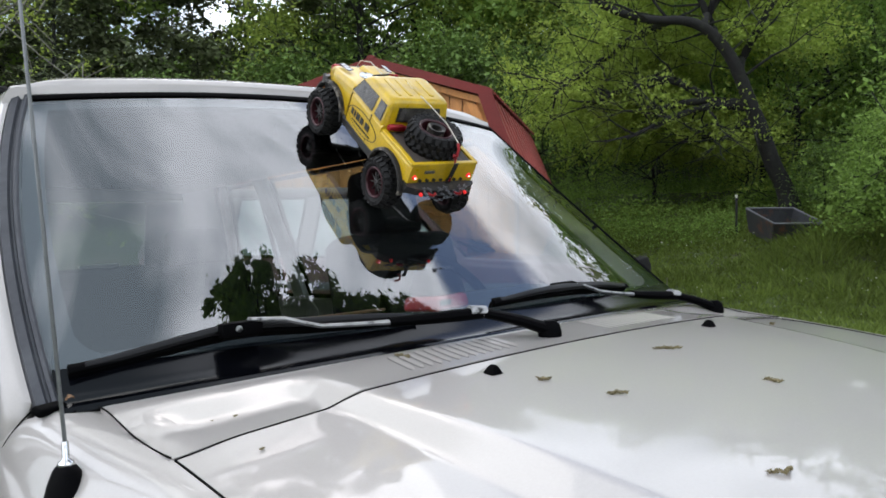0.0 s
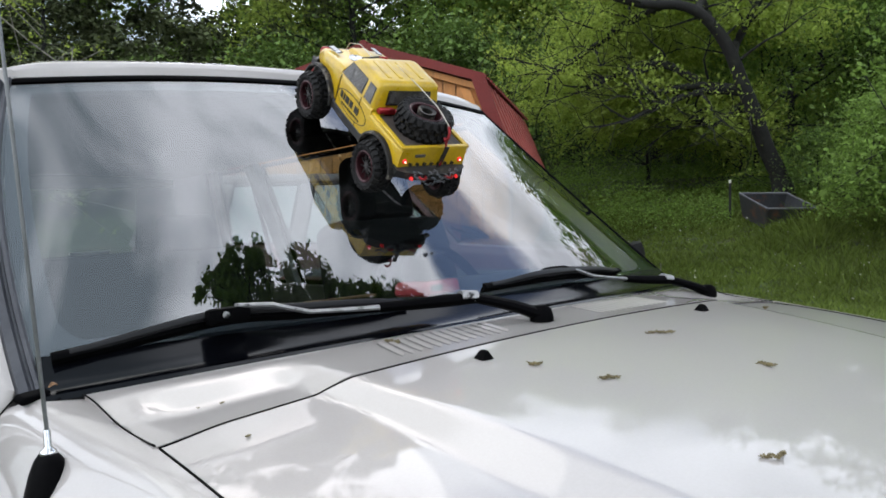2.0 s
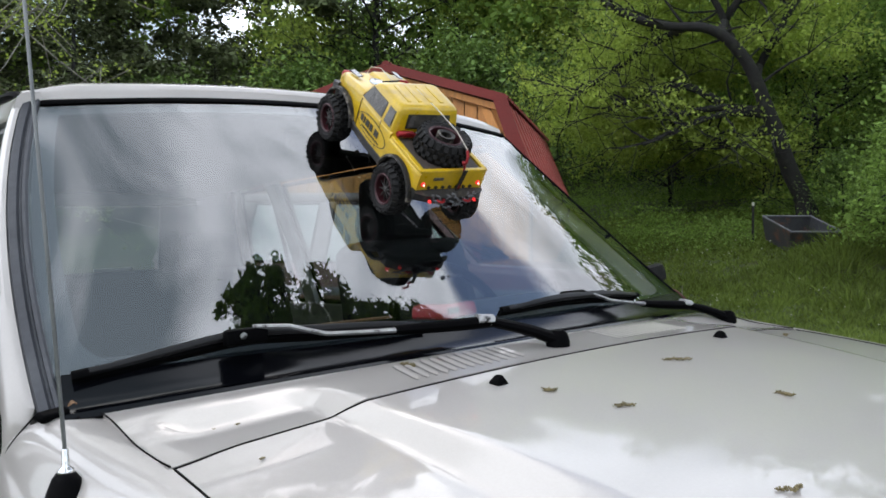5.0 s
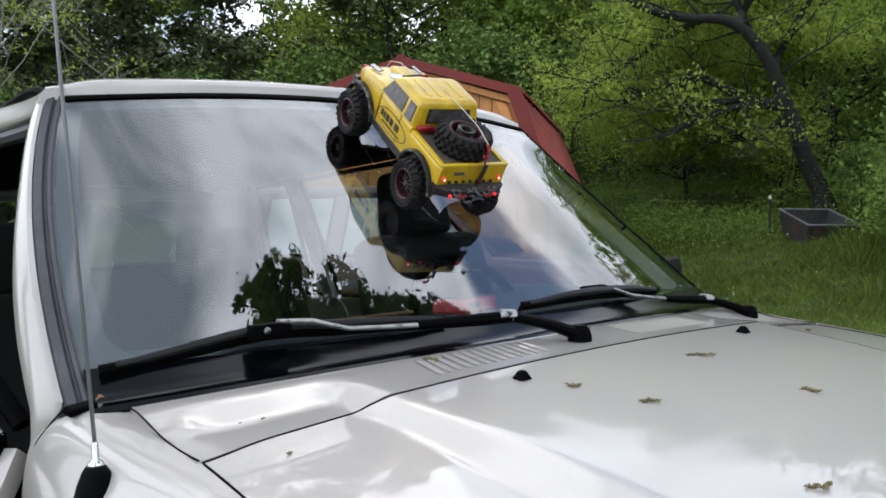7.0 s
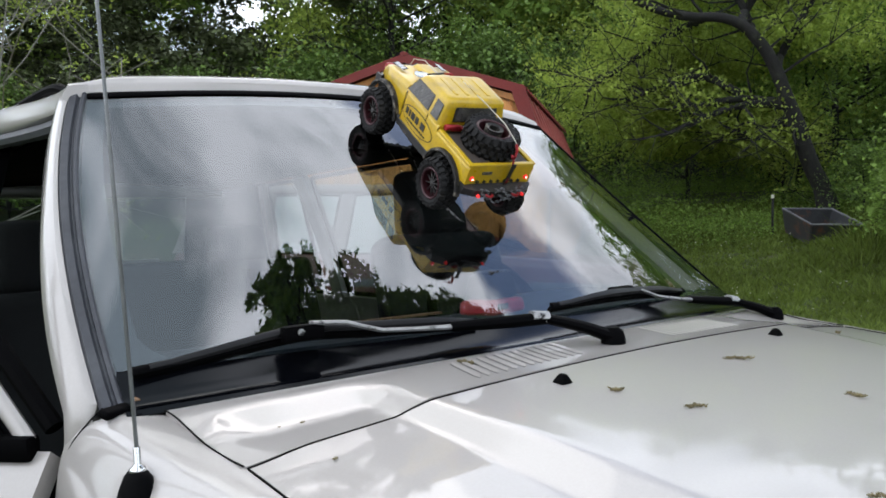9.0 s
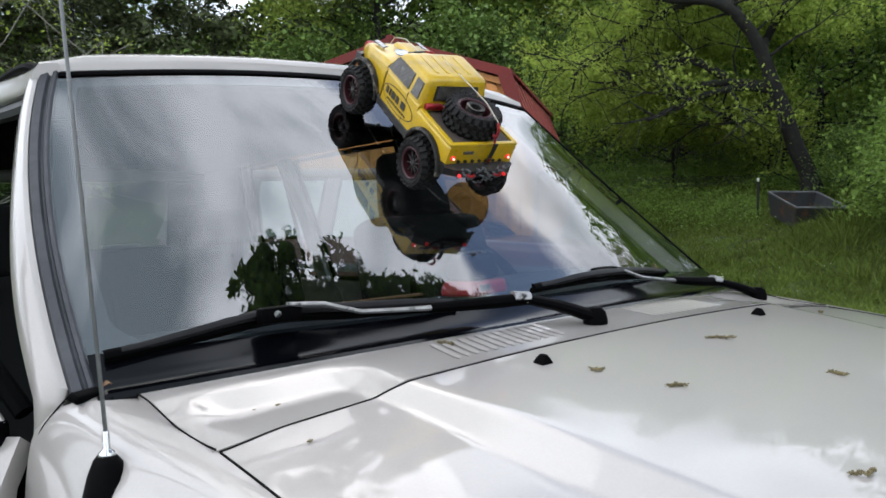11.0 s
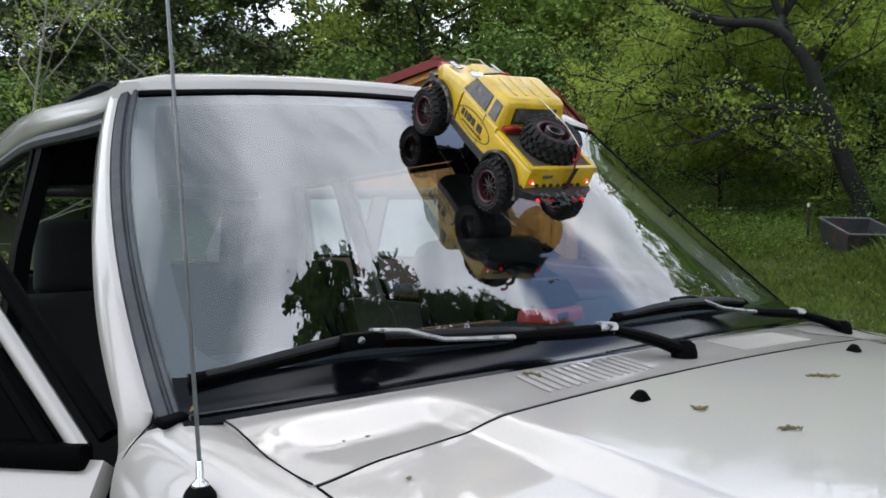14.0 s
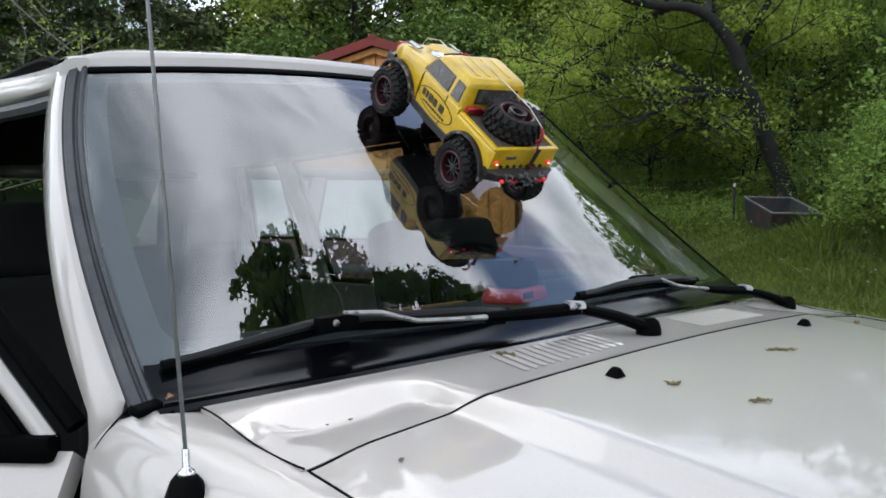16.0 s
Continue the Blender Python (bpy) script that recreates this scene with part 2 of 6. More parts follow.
M_TOYSHIELD = material("dusty_toy_windscreen", (0.34, 0.35, 0.36), 0.25, 0, 0.15, 50, 300)
M_TOYRED = material("anodised_red", (0.26, 0.012, 0.016), 0.3, 0.4, 0.15, 50, 300)
M_RIMRED = material("dark_red_rim", (0.036, 0.006, 0.009), 0.4, 0.3, 0.25, 60, 300)
M_SPOKE = material("dusty_grey_spoke", (0.045, 0.042, 0.040), 0.4, 0.5, 0.2, 60, 300)
M_SILVER = material("silver_blade", (0.62, 0.62, 0.62), 0.28, 0.8, 0.1, 60, 300, dirt=(0.35, 0.33, 0.28), dirt_at=(0.6, 0.75))
M_ROPE = material("pale_cord", (0.52, 0.48, 0.40), 0.8, 0, 0.15, 200, 900)
M_TAIL = glow("lit_tail_lamp", (0.75, 0.02, 0.02), 0.9)
M_TAILSPOT = glow("lit_led_centre", (1.0, 0.45, 0.40), 5.0)
M_MAROON = material("faded_maroon_paint", (0.085, 0.016, 0.019), 0.32, 0.1, 0.08, 3, 120, coat=0.5, dirt=(0.13, 0.045, 0.042))
# greyer maroon for roof and pillars: sky sheen put into the colour
M_MAROONTOP = material("sky_sheen_maroon_roof", (0.085, 0.050, 0.047), 0.34, 0.1, 0.08, 3, 120, coat=0.8)
M_MAROONLOW = material("grey_lower_cladding", (0.10, 0.10, 0.115), 0.45, 0.2, 0.1, 4, 90)
M_BOARD = material("stained_pine_board", (0.50, 0.205, 0.045), 0.55, 0, 0.14, 3.0, 26.0, bump=0.002, obj_random=0.35, stretch=(6, 6, 0.5))
M_BOARDGAP = material("dark_board_joint", (0.10, 0.042, 0.014), 0.8, 0, 0.2)
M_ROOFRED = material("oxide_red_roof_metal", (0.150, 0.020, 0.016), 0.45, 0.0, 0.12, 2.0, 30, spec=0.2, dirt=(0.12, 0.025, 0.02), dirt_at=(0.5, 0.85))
M_ROOFRIB = material("lit_red_roof_rib", (0.27, 0.062, 0.050), 0.5, 0.0, 0.2, 3.0, 40, spec=0.2)
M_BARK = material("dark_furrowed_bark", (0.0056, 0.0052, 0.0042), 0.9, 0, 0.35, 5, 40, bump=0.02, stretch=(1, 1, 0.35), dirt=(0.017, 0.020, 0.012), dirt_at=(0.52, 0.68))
M_TWIG = material("grey_bare_twig", (0.17, 0.16, 0.135), 0.9, 0, 0.2)
M_LEAF = material("fresh_green_leaf", (0.172, 0.272, 0.055), 0.6, 0, 0.22, 0.35, 3.0, island=0.3, trans=0.5, spec=0.2, rough_vary=0)
M_LEAFY = material("yellow_green_leaf", (0.285, 0.370, 0.068), 0.6, 0, 0.2, 0.4, 3.0, island=0.3, trans=0.55, spec=0.2, rough_vary=0)
M_LEAFD = material("deep_green_leaf", (0.118, 0.190, 0.045), 0.6, 0, 0.25, 0.4, 3.0, island=0.3, trans=0.25, spec=0.2, rough_vary=0)
M_NEEDLE = material("dull_pine_needle", (0.092, 0.112, 0.052), 0.6, 0, 0.25, 0.6, 4.0, island=0.5, trans=0.15, spec=0.15, rough_vary=0)
M_GRASS = material("spring_grass_blade", (0.122, 0.168, 0.032), 0.65, 0, 0.2, 0.5, 3.0, island=0.45, trans=0.45, spec=0.2, rough_vary=0)
M_GROUND = material("grassy_soil", (0.038, 0.055, 0.014), 0.95, 0, 0.35, 0.8, 14.0, bump=0.05, dirt=(0.075, 0.058, 0.03))
M_FLOWER = material("white_clover_bloom", (0.42, 0.43, 0.34), 0.7, 0, 0.1)
M_BIN = material("rusty_dark_steel", (0.038, 0.040, 0.044), 0.55, 0.3, 0.25, 5, 50, bump=0.002, dirt=(0.15, 0.060, 0.032), dirt_at=(0.54, 0.70))
M_BINRIM = material("galvanised_rim", (0.15, 0.155, 0.165), 0.5, 0.5, 0.2, 8, 60)
M_RUST = material("brown_rusty_iron", (0.085, 0.034, 0.022), 0.85, 0.1, 0.3, 8, 60, bump=0.004)


# ---------------------------------------------------------------- builders
def thing(name, label, category, m=None, group="", kind=""):
    ob = tagged(new(name), label, category, group, kind)
    if m is not None:
        ob.matrix_world = m
    return ob


def part(name, bm, mat, parent, label="", smooth=True, m=None):
    """Links a bmesh as one mesh under a thing or a part."""
    me = bpy.data.meshes.new(name)
    bm.to_mesh(me)
    bm.free()
    return part_of(name, me, mat, parent, label, smooth, m)


def part_of(name, me, mat, parent, label="", smooth=True, m=None):
    if mat is not None and not me.materials:
        me.materials.append(mat)
    if smooth and len(me.polygons):
        me.polygons.foreach_set("use_smooth", [True] * len(me.polygons))
        me.set_sharp_from_angle(angle=radians(38))
    ob = new(name, me)
    ob.parent = parent
    if m is not None:
        ob.matrix_local = m
    return tagged(ob, label)


def grid(f, nu, nv, thick=0.0):
    """A sheet f(u, v) with u and v from 0 to 1; with thick it becomes a closed shell that goes inwards along the normal."""
    bm = bmesh.new()
    v = [[bm.verts.new(f(i / nu, j / nv)) for j in range(nv + 1)] for i in range(nu + 1)]
    for i in range(nu):
        for j in range(nv):
            bm.faces.new((v[i][j], v[i + 1][j], v[i + 1][j + 1], v[i][j + 1]))
    bm.normal_update()
    if thick:
        w = [[bm.verts.new(a.co - a.normal * thick) for a in row] for row in v]
        for i in range(nu):
            for j in range(nv):
                bm.faces.new((w[i][j], w[i][j + 1], w[i + 1][j + 1], w[i + 1][j]))
        for i in range(nu):
            bm.faces.new((v[i][0], w[i][0], w[i + 1][0], v[i + 1][0]))
            bm.faces.new((v[i][nv], v[i + 1][nv], w[i + 1][nv], w[i][nv]))
        for j in range(nv):
            bm.faces.new((v[0][j], v[0][j + 1], w[0][j + 1], w[0][j]))
            bm.faces.new((v[nu][j], w[nu][j], w[nu][j + 1], v[nu][j + 1]))
    bmesh.ops.recalc_face_normals(bm, faces=bm.faces)
    return bm


def loft(rings, closed=True, caps=True, bm=None):
    bm = bm or bmesh.new()
    vs = [[bm.verts.new(p) for p in r] for r in rings]
    n = len(rings[0])
    for a, b in zip(vs, vs[1:]):
        for i in range(n if closed else n - 1):
            j = (i + 1) % n
            bm.faces.new((a[i], a[j], b[j], b[i]))
    if caps and closed:
        bm.faces.new(vs[0][::-1])
        bm.faces.new(vs[-1])
    bmesh.ops.recalc_face_normals(bm, faces=bm.faces)
    return bm


def spline(pts, n):
    """n + 1 points on a smooth curve through pts."""
    p = [Vector(q) for q in pts]
    p = [2 * p[0] - p[1]] + p + [2 * p[-1] - p[-2]]
    out = []
    for k in range(n + 1):
        s = k / n * (len(p) - 3)
        i = min(int(s), len(p) - 4)
        t = s - i
        a, b, c, d = p[i:i + 4]
        out.append(0.5 * ((2 * b) + (c - a) * t + (2 * a - 5 * b + 4 * c - d) * t * t + (3 * b - a - 3 * c + d) * t ** 3))
    return out


def tube(pts, radii, sides=8, bm=None, flat=1.0, up=(0, 0, 1)):
    """A round (or, with flat, oval) rod along pts."""
    pts = [Vector(p) for p in pts]
    if not hasattr(radii, "__len__"):
        radii = [radii] * len(pts)
    rings = []
    for k, p in enumerate(pts):
        d = (pts[min(k + 1, len(pts) - 1)] - pts[max(k - 1, 0)]).normalized()
        side = d.cross(Vector(up))
        if side.length < 0.05:
            side = d.cross(Vector((1, 0, 0)))
        side.normalize()
        top = side.cross(d).normalized()
        rings.append([p + radii[k] * (math.cos(a) * side + flat * math.sin(a) * top) for a in (2 * math.pi * q / sides for q in range(sides))])
    return loft(rings, bm=bm)


def box(size, at=(0, 0, 0), bevel=0.0, seg=2, m=None, bm=None, taper=None):
    """A bevelled block; taper scales its top in x and y."""
    own = bmesh.new()
    bmesh.ops.create_cube(own, size=1.0)
    for v in own.verts:
        k = taper if taper and v.co.z > 0 else (1, 1)
        v.co = Vector((v.co.x * size[0] * k[0], v.co.y * size[1] * k[1], v.co.z * size[2]))
    if bevel:
        bmesh.ops.bevel(own, geom=own.edges[:], offset=bevel, segments=seg, affect="EDGES", profile=0.6)
    own.transform((m or Matrix()) if m is not None else Matrix.Translation(at))
    if bm is None:
        return own
    merge(bm, own)
    return bm


def merge(bm, other):
    me = bpy.data.meshes.new("tmp")
    other.to_mesh(me)
    other.free()
    bm.from_mesh(me)
    bpy.data.meshes.remove(me)


def panel(pts, thick, bm=None):
    """A flat polygon with thickness, which grows along its normal."""
    bm = bm or bmesh.new()
    p = [Vector(q) for q in pts]
    n = Vector((0, 0, 0))
    for i in range(len(p)):
        n += p[i].cross(p[(i + 1) % len(p)])
    n.normalize()
    return loft([p, [q + n * thick for q in p]], bm=bm)


def lathe(profile, sides=24, axis="Y"):
    """Turns (radius, along) round an axis."""
    rings = []
    for k in range(sides):
        a = 2 * math.pi * k / sides
        rings.append([(r * math.cos(a), h, r * math.sin(a)) if axis == "Y" else (r * math.cos(a), r * math.sin(a), h) for r, h in profile])
    bm = bmesh.new()
    vs = [[bm.verts.new(p) for p in r] for r in rings]
    n = len(profile)
    for i in range(sides):
        a, b = vs[i], vs[(i + 1) % sides]
        for j in range(n - 1):
            bm.faces.new((a[j], a[j + 1], b[j + 1], b[j]))
    bmesh.ops.remove_doubles(bm, verts=bm.verts, dist=1e-6)
    bmesh.ops.recalc_face_normals(bm, faces=bm.faces)
    return bm


def lerp(a, b, t):
    return a + (b - a) * t


def smooth(t, a=0.0, b=1.0):
    t = min(1.0, max(0.0, (t - a) / (b - a)))
    return t * t * (3 - 2 * t)

# ---------------------------------------------------------------- the white SUV
suv = thing("parked_suv", "pearl white older SUV with its passenger door ajar", "car", TILT)


def ws(u, v):
    """The windshield: u from -1 to 1 across, v from 0 at the cowl to 1 at the roof."""
    c = 1 - u * u
    k = v * (1 - v)
    return Vector((u * (lerp(0.722, 0.614, v) + 0.09 * k), lerp(0.115, 0.655, v) - c * lerp(0.10, 0.045, v) + 0.16 * k * u * u, lerp(1.085, 1.583, v) + c * lerp(0.0, 0.032, v) + 0.05 * v * (1 - v)))


def ws_n(u, v):
    a = ws(u + 0.01, v) - ws(u - 0.01, v)
    b = ws(u, v + 0.01) - ws(u, v - 0.01)
    return a.cross(b).normalized()


def crease(t, a, b, r):
    """A straight ramp from 0 at a to 1 at b whose two bends are rounded over r."""
    def bend(q):
        return 0.0 if q < -r else q if q > r else (q + r) ** 2 / (4 * r)
    return (bend(t - a) - bend(t - b)) / (b - a)


def hood_z(x, y):
    s = -0.15 - y
    ax = abs(x)
    z = 1.101 - 0.10 * s - 0.12 * s * s - 0.05 * min(ax, 0.44) ** 2
    z -= 0.018 * crease(ax, 0.438 - 0.13 * max(s, 0.0), 0.476 - 0.03 * max(s, 0.0), 0.006) + 0.071 * max(0.0, ax - 0.478) + 0.12 * max(0.0, ax - 0.60) ** 2
    return z


def cowl_y(x):
    """Rear edge of the painted cowl panel."""
    return 0.078 - 0.095 * (1 - (x / 0.69) ** 2)


def hood_rear(x):
    return -0.161 + 0.017 * smooth(abs(x), 0.428, 0.478) - 0.012 * smooth(abs(x), 0.59, 0.68)


# hood: its sides run forward along the wings
part("hood", grid(lambda u, v: (lambda x: (x, lerp(hood_rear(x), -1.12, v), hood_z(x, lerp(hood_rear(x), -1.12, v)) - 0.10 * smooth(v, 0.86, 1.0)))(lerp(-0.6775, 0.6775, u)), 152, 40, -0.012), M_PAINT, suv, "glossy pearl white hood with a raised centre")


def cowl_top(x, y):
    """Rises evenly between the intakes; outside them level first, then a sloping band to the glass."""
    f, ax = (y + 0.155) / (cowl_y(x) + 0.155), abs(x)
    band = smooth(ax, 0.40, 0.47) * (1 - 0.75 * smooth(ax, 0.61, 0.682))
    return lerp(hood_z(x, -0.155) + 0.002, 1.1065 - 0.046 * x * x, lerp(smooth(f), crease(f, 0.44, 0.80, 0.07), band))


def cowl_point(x, v):
    y = lerp(hood_rear(x) + 0.004, cowl_y(x), v)
    return Vector((x, y, cowl_top(x, y)))


cowl = part("cowl_panel", grid(lambda u, v: cowl_point(lerp(-0.6855, 0.6855, u), v), 132, 26, 0.012), M_PAINT, suv)
# dark rubber in the panel joints
def joint(pts, r=0.0010):
    part("panel_gap", tube(pts, r, 6), M_GAP, suv)


joint([(x, hood_rear(x) + 0.002, hood_z(x, hood_rear(x)) + 0.0006) for x in (lerp(-0.6795, 0.6795, k / 160) for k in range(161))])
for sx in (-1, 1):
    joint([(sx * 0.6795, y, hood_z(0.6775, y) + 0.0002) for y in (lerp(-0.158, -1.08, k / 30) for k in range(31))], 0.0015)
    joint([Vector((sx * (0.6825 + 0.005 * v + 0.003 * math.sin(math.pi * v)), 0, 0)) + Vector((0, cowl_point(0.6795, v).y, cowl_point(0.6795, v).z + 0.001)) for v in (k / 12 for k in range(13))], 0.0012)

# two louvred intakes in the cowl
for sx in (-1, 1):
    x0, x1 = (-0.322, -0.098) if sx < 0 else (0.125, 0.335)
    n = 13
    for k in range(n):
        x = lerp(x0, x1, (k + 0.5) / n)
        rows_, shade_ = [], []
        for j in range(7):
            v = j / 6
            y = lerp(-0.127, -0.030, v)
            xx = x - 0.028 * (0.5 - v)
            z = cowl_top(xx, y) + 0.0006
            w = 0.0032 * (0.45 if j in (0, 6) else 1)
            rows_.append([(xx - w, y, z), (xx - 0.9 * w, y, z + 0.0005), (xx + 0.8 * w, y, z + (0.0021 if sx < 0 else 0.0015)), (xx + w, y, z)])
            # dark strip beside each slat: its thin shadow laid on as colour
            shade_.append([(xx - w - 0.0030, y, z - 0.0004), (xx - w - 0.0028, y, z - 0.0001), (xx - w, y, z - 0.0001), (xx - w + 0.0002, y, z - 0.0004)])
        part("louvre", loft(rows_), M_PAINT, suv)
        part("louvre_slot", loft(shade_), M_LOUVSHADE, suv)

# black plastic cowl trough between paint and glass
def trough(u, v):
    x = lerp(-0.73, 0.73, u)
    a = Vector((x, cowl_y(x) - 0.002, cowl_top(x, cowl_y(x)) - 0.001))
    b = ws(max(-1, min(1, x / 0.722)), 0.075) + Vector((0, -0.004, 0.004))
    p = a.lerp(b, v)
    p.z -= 0.012 * math.sin(math.pi * v) - 0.006 * smooth(v, 0.0, 0.12) * (1 - smooth(v, 0.12, 0.3))
    return p


part("cowl_trough", grid(trough, 60, 10, 0.006), M_COWL, suv, "dusty black plastic cowl trim")

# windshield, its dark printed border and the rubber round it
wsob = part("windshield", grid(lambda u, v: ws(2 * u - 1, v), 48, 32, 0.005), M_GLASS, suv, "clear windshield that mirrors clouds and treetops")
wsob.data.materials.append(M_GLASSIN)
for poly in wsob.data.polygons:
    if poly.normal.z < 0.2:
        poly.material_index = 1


def border(u0, u1, v0, v1, nu, nv):
    return grid(lambda u, v: ws(lerp(u0, u1, u), lerp(v0, v1, v)) + ws_n(lerp(u0, u1, u), lerp(v0, v1, v)) * -0.0062, nu, nv, 0.0006)


bm = border(-0.995, -0.944, 0.0, 0.99, 3, 30)
merge(bm, border(0.944, 0.995, 0.0, 0.99, 3, 30))
merge(bm, border(-0.944, 0.944, 0.956, 0.99, 30, 2))
merge(bm, border(-0.944, 0.944, 0.0, 0.095, 30, 4))
for sx in (-1, 1):
    # rounded lower corners of the border
    for k in range(20):
        a0, a1 = k / 20, (k + 1) / 20
        h = 0.075 * (1 - math.sqrt(max(0, 1 - (1 - (a0 + a1) / 2) ** 2)))
        merge(bm, border(sx * lerp(0.944, 0.85, a0), sx * lerp(0.944, 0.85, a1), 0.095, 0.095 + h + 0.001, 1, 1))
part("glass_border", bm, M_FRIT, suv)

trim_profile = ((0.0, -0.010), (0.0, 0.002), (0.003, 0.006), (0.008, 0.006), (0.0105, 0.0015), (0.0135, 0.002), (0.0165, 0.008), (0.028, 0.0085), (0.033, 0.002), (0.033, -0.012))


def edge_frame(sx, v):
    t = (ws(sx, v + 0.01) - ws(sx, v - 0.01)).normalized()
    o = Vector((sx * 0.86, 0.5, 0.0)).normalized() if sx < 0 else Vector((0.35, 0.93, 0.0)).normalized()
    n = (t.cross(o) if sx < 0 else o.cross(t)).normalized()
    if n.z < 0:
        n = -n
    return ws(sx, v), o, n


for sx in (-1, 1):
    rings = []
    for k in range(27):
        v = -0.02 + 1.04 * k / 26
        p, o, n = edge_frame(sx, v)
        rings.append([p + o * s + n * h for s, h in trim_profile])
    part("pillar_trim", loft(rings), M_TRIM if sx < 0 else M_BLACK, suv, "weathered grey rubber pillar trim" if sx < 0 else "")
    # painted pillar outside the rubber
    rings = []
    for k in range(31):
        v = -0.10 + 1.13 * k / 30
        p, o, n = edge_frame(sx, max(v, 0.0))
        q = p + o * 0.033
        wide = lerp(0.85, 0.47, smooth(v, 0.1, 0.75))
        rings.append([q + n * -0.012, q + n * 0.004, q + o * 0.012 * wide + n * 0.007, q + o * 0.034 * wide + n * 0.001, q + o * 0.052 * wide + n * -0.014 + Vector((0, 0.006, 0)), q + Vector((sx * 0.030 * wide, 0.062, -0.022)), q + Vector((sx * 0.012, 0.070, -0.030)), q + Vector((-sx * 0.015, 0.03, -0.03))])
        if v < 0.0:
            # the foot narrows to the hinge beside the wing
            foot, f = Vector((sx * 0.791, 0.178, 0.985)), min(0.97, -v / 0.10)
            rings[-1] = [c.lerp(foot, f) for c in rings[-1]]
    part("front_pillar", loft(rings), M_PAINT, suv)
for sx in (-1, 1):
    part("trim_foot", box((0.046, 0.018, 0.011), bevel=0.005, seg=3, m=pose(sx * 0.737, 0.110, 1.088, 22, 0, -sx * 30)), M_BLACK, suv, "black rubber corner of the windshield trim")
part("top_seal", grid(lambda u, v: ws(2 * u - 1, 0.995 + 0.022 * v) + ws_n(2 * u - 1, 0.99) * (0.003 + 0.002 * math.sin(math.pi * v)), 40, 3, 0.008), M_BLACK, suv)


# roof
def roof(u, v):
    s = 2 * u - 1
    c = 1 - s * s
    y0 = 0.668 - c * 0.045
    prof = ((0.0, 0.0), (0.004, 0.016), (0.016, 0.030), (0.05, 0.040), (0.25, 0.052), (0.7, 0.066), (1.4, 0.068), (2.1, 0.058), (2.4, 0.045), (2.45, 0.0))
    k = v * (len(prof) - 1)
    i = min(int(k), len(prof) - 2)
    f = k - i
    dy, dz = lerp(prof[i][0], prof[i + 1][0], f), lerp(prof[i][1], prof[i + 1][1], f)
    wide = lerp(0.618 if s > 0 else 0.640, 0.70, smooth(dy, 0.02, 0.7))
    drop = 0.050 * smooth(abs(s), 0.84, 1.0) ** 1.6
    drop *= lerp(1.0, 0.2, smooth(dy, 0.1, 0.9))
    if dy < 0.05:
        drop *= dy / 0.05 * 0.6
    return (s * wide, y0 + dy, 1.592 + c * 0.032 + dz - drop)


part("roof", grid(roof, 44, 36, 0.012), M_PAINT, suv, "white roof panel")
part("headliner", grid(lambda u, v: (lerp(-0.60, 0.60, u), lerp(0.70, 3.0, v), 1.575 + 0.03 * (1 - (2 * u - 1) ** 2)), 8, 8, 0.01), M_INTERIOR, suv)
for sx in (-1, 1):
    part("roof_rail", tube(spline([(sx * 0.600, 0.84, 1.628), (sx * 0.615, 1.0, 1.650), (sx * 0.625, 1.8, 1.664), (sx * 0.61, 2.8, 1.650)], 20), 0.014, 8, flat=0.8), M_BLACK, suv, "black roof rack rail")
    # painted frame over the doors
    rings = []
    for k in range(41):
        y = lerp(0.66 if sx < 0 else 0.86, 3.0, k / 40)
        xo = sx * lerp(0.656, 0.700, smooth(y, 0.66, 1.3))
        z = lerp(1.598, 1.648, smooth(y, 0.66, 1.55))
        lo = lerp(0.040, 0.056, smooth(y, 0.66, 1.4))
        prof_ = spline([(-0.045, 0, 0.012), (-0.012, 0, 0.006), (0.0, 0, -0.014), (0.002, 0, -0.036), (-0.006, 0, -lo), (-0.030, 0, -lo - 0.008)], 15)
        rings.append([(xo + sx * p.x, y, z + p.z) for p in prof_] + [(xo - sx * 0.052, y, z - 0.03)])
    part("door_header", loft(rings), M_PAINT, suv)
    if sx < 0:
        part("door_seal", tube([(-lerp(0.656, 0.700, smooth(y, 0.66, 1.3)) + 0.020, y, lerp(1.598, 1.648, smooth(y, 0.66, 1.55)) - lerp(0.040, 0.056, smooth(y, 0.66, 1.4)) - 0.016) for y in (lerp(0.70, 2.9, k / 30) for k in range(31))], 0.017, 8), M_TRIM, suv, "grey rubber door seal")


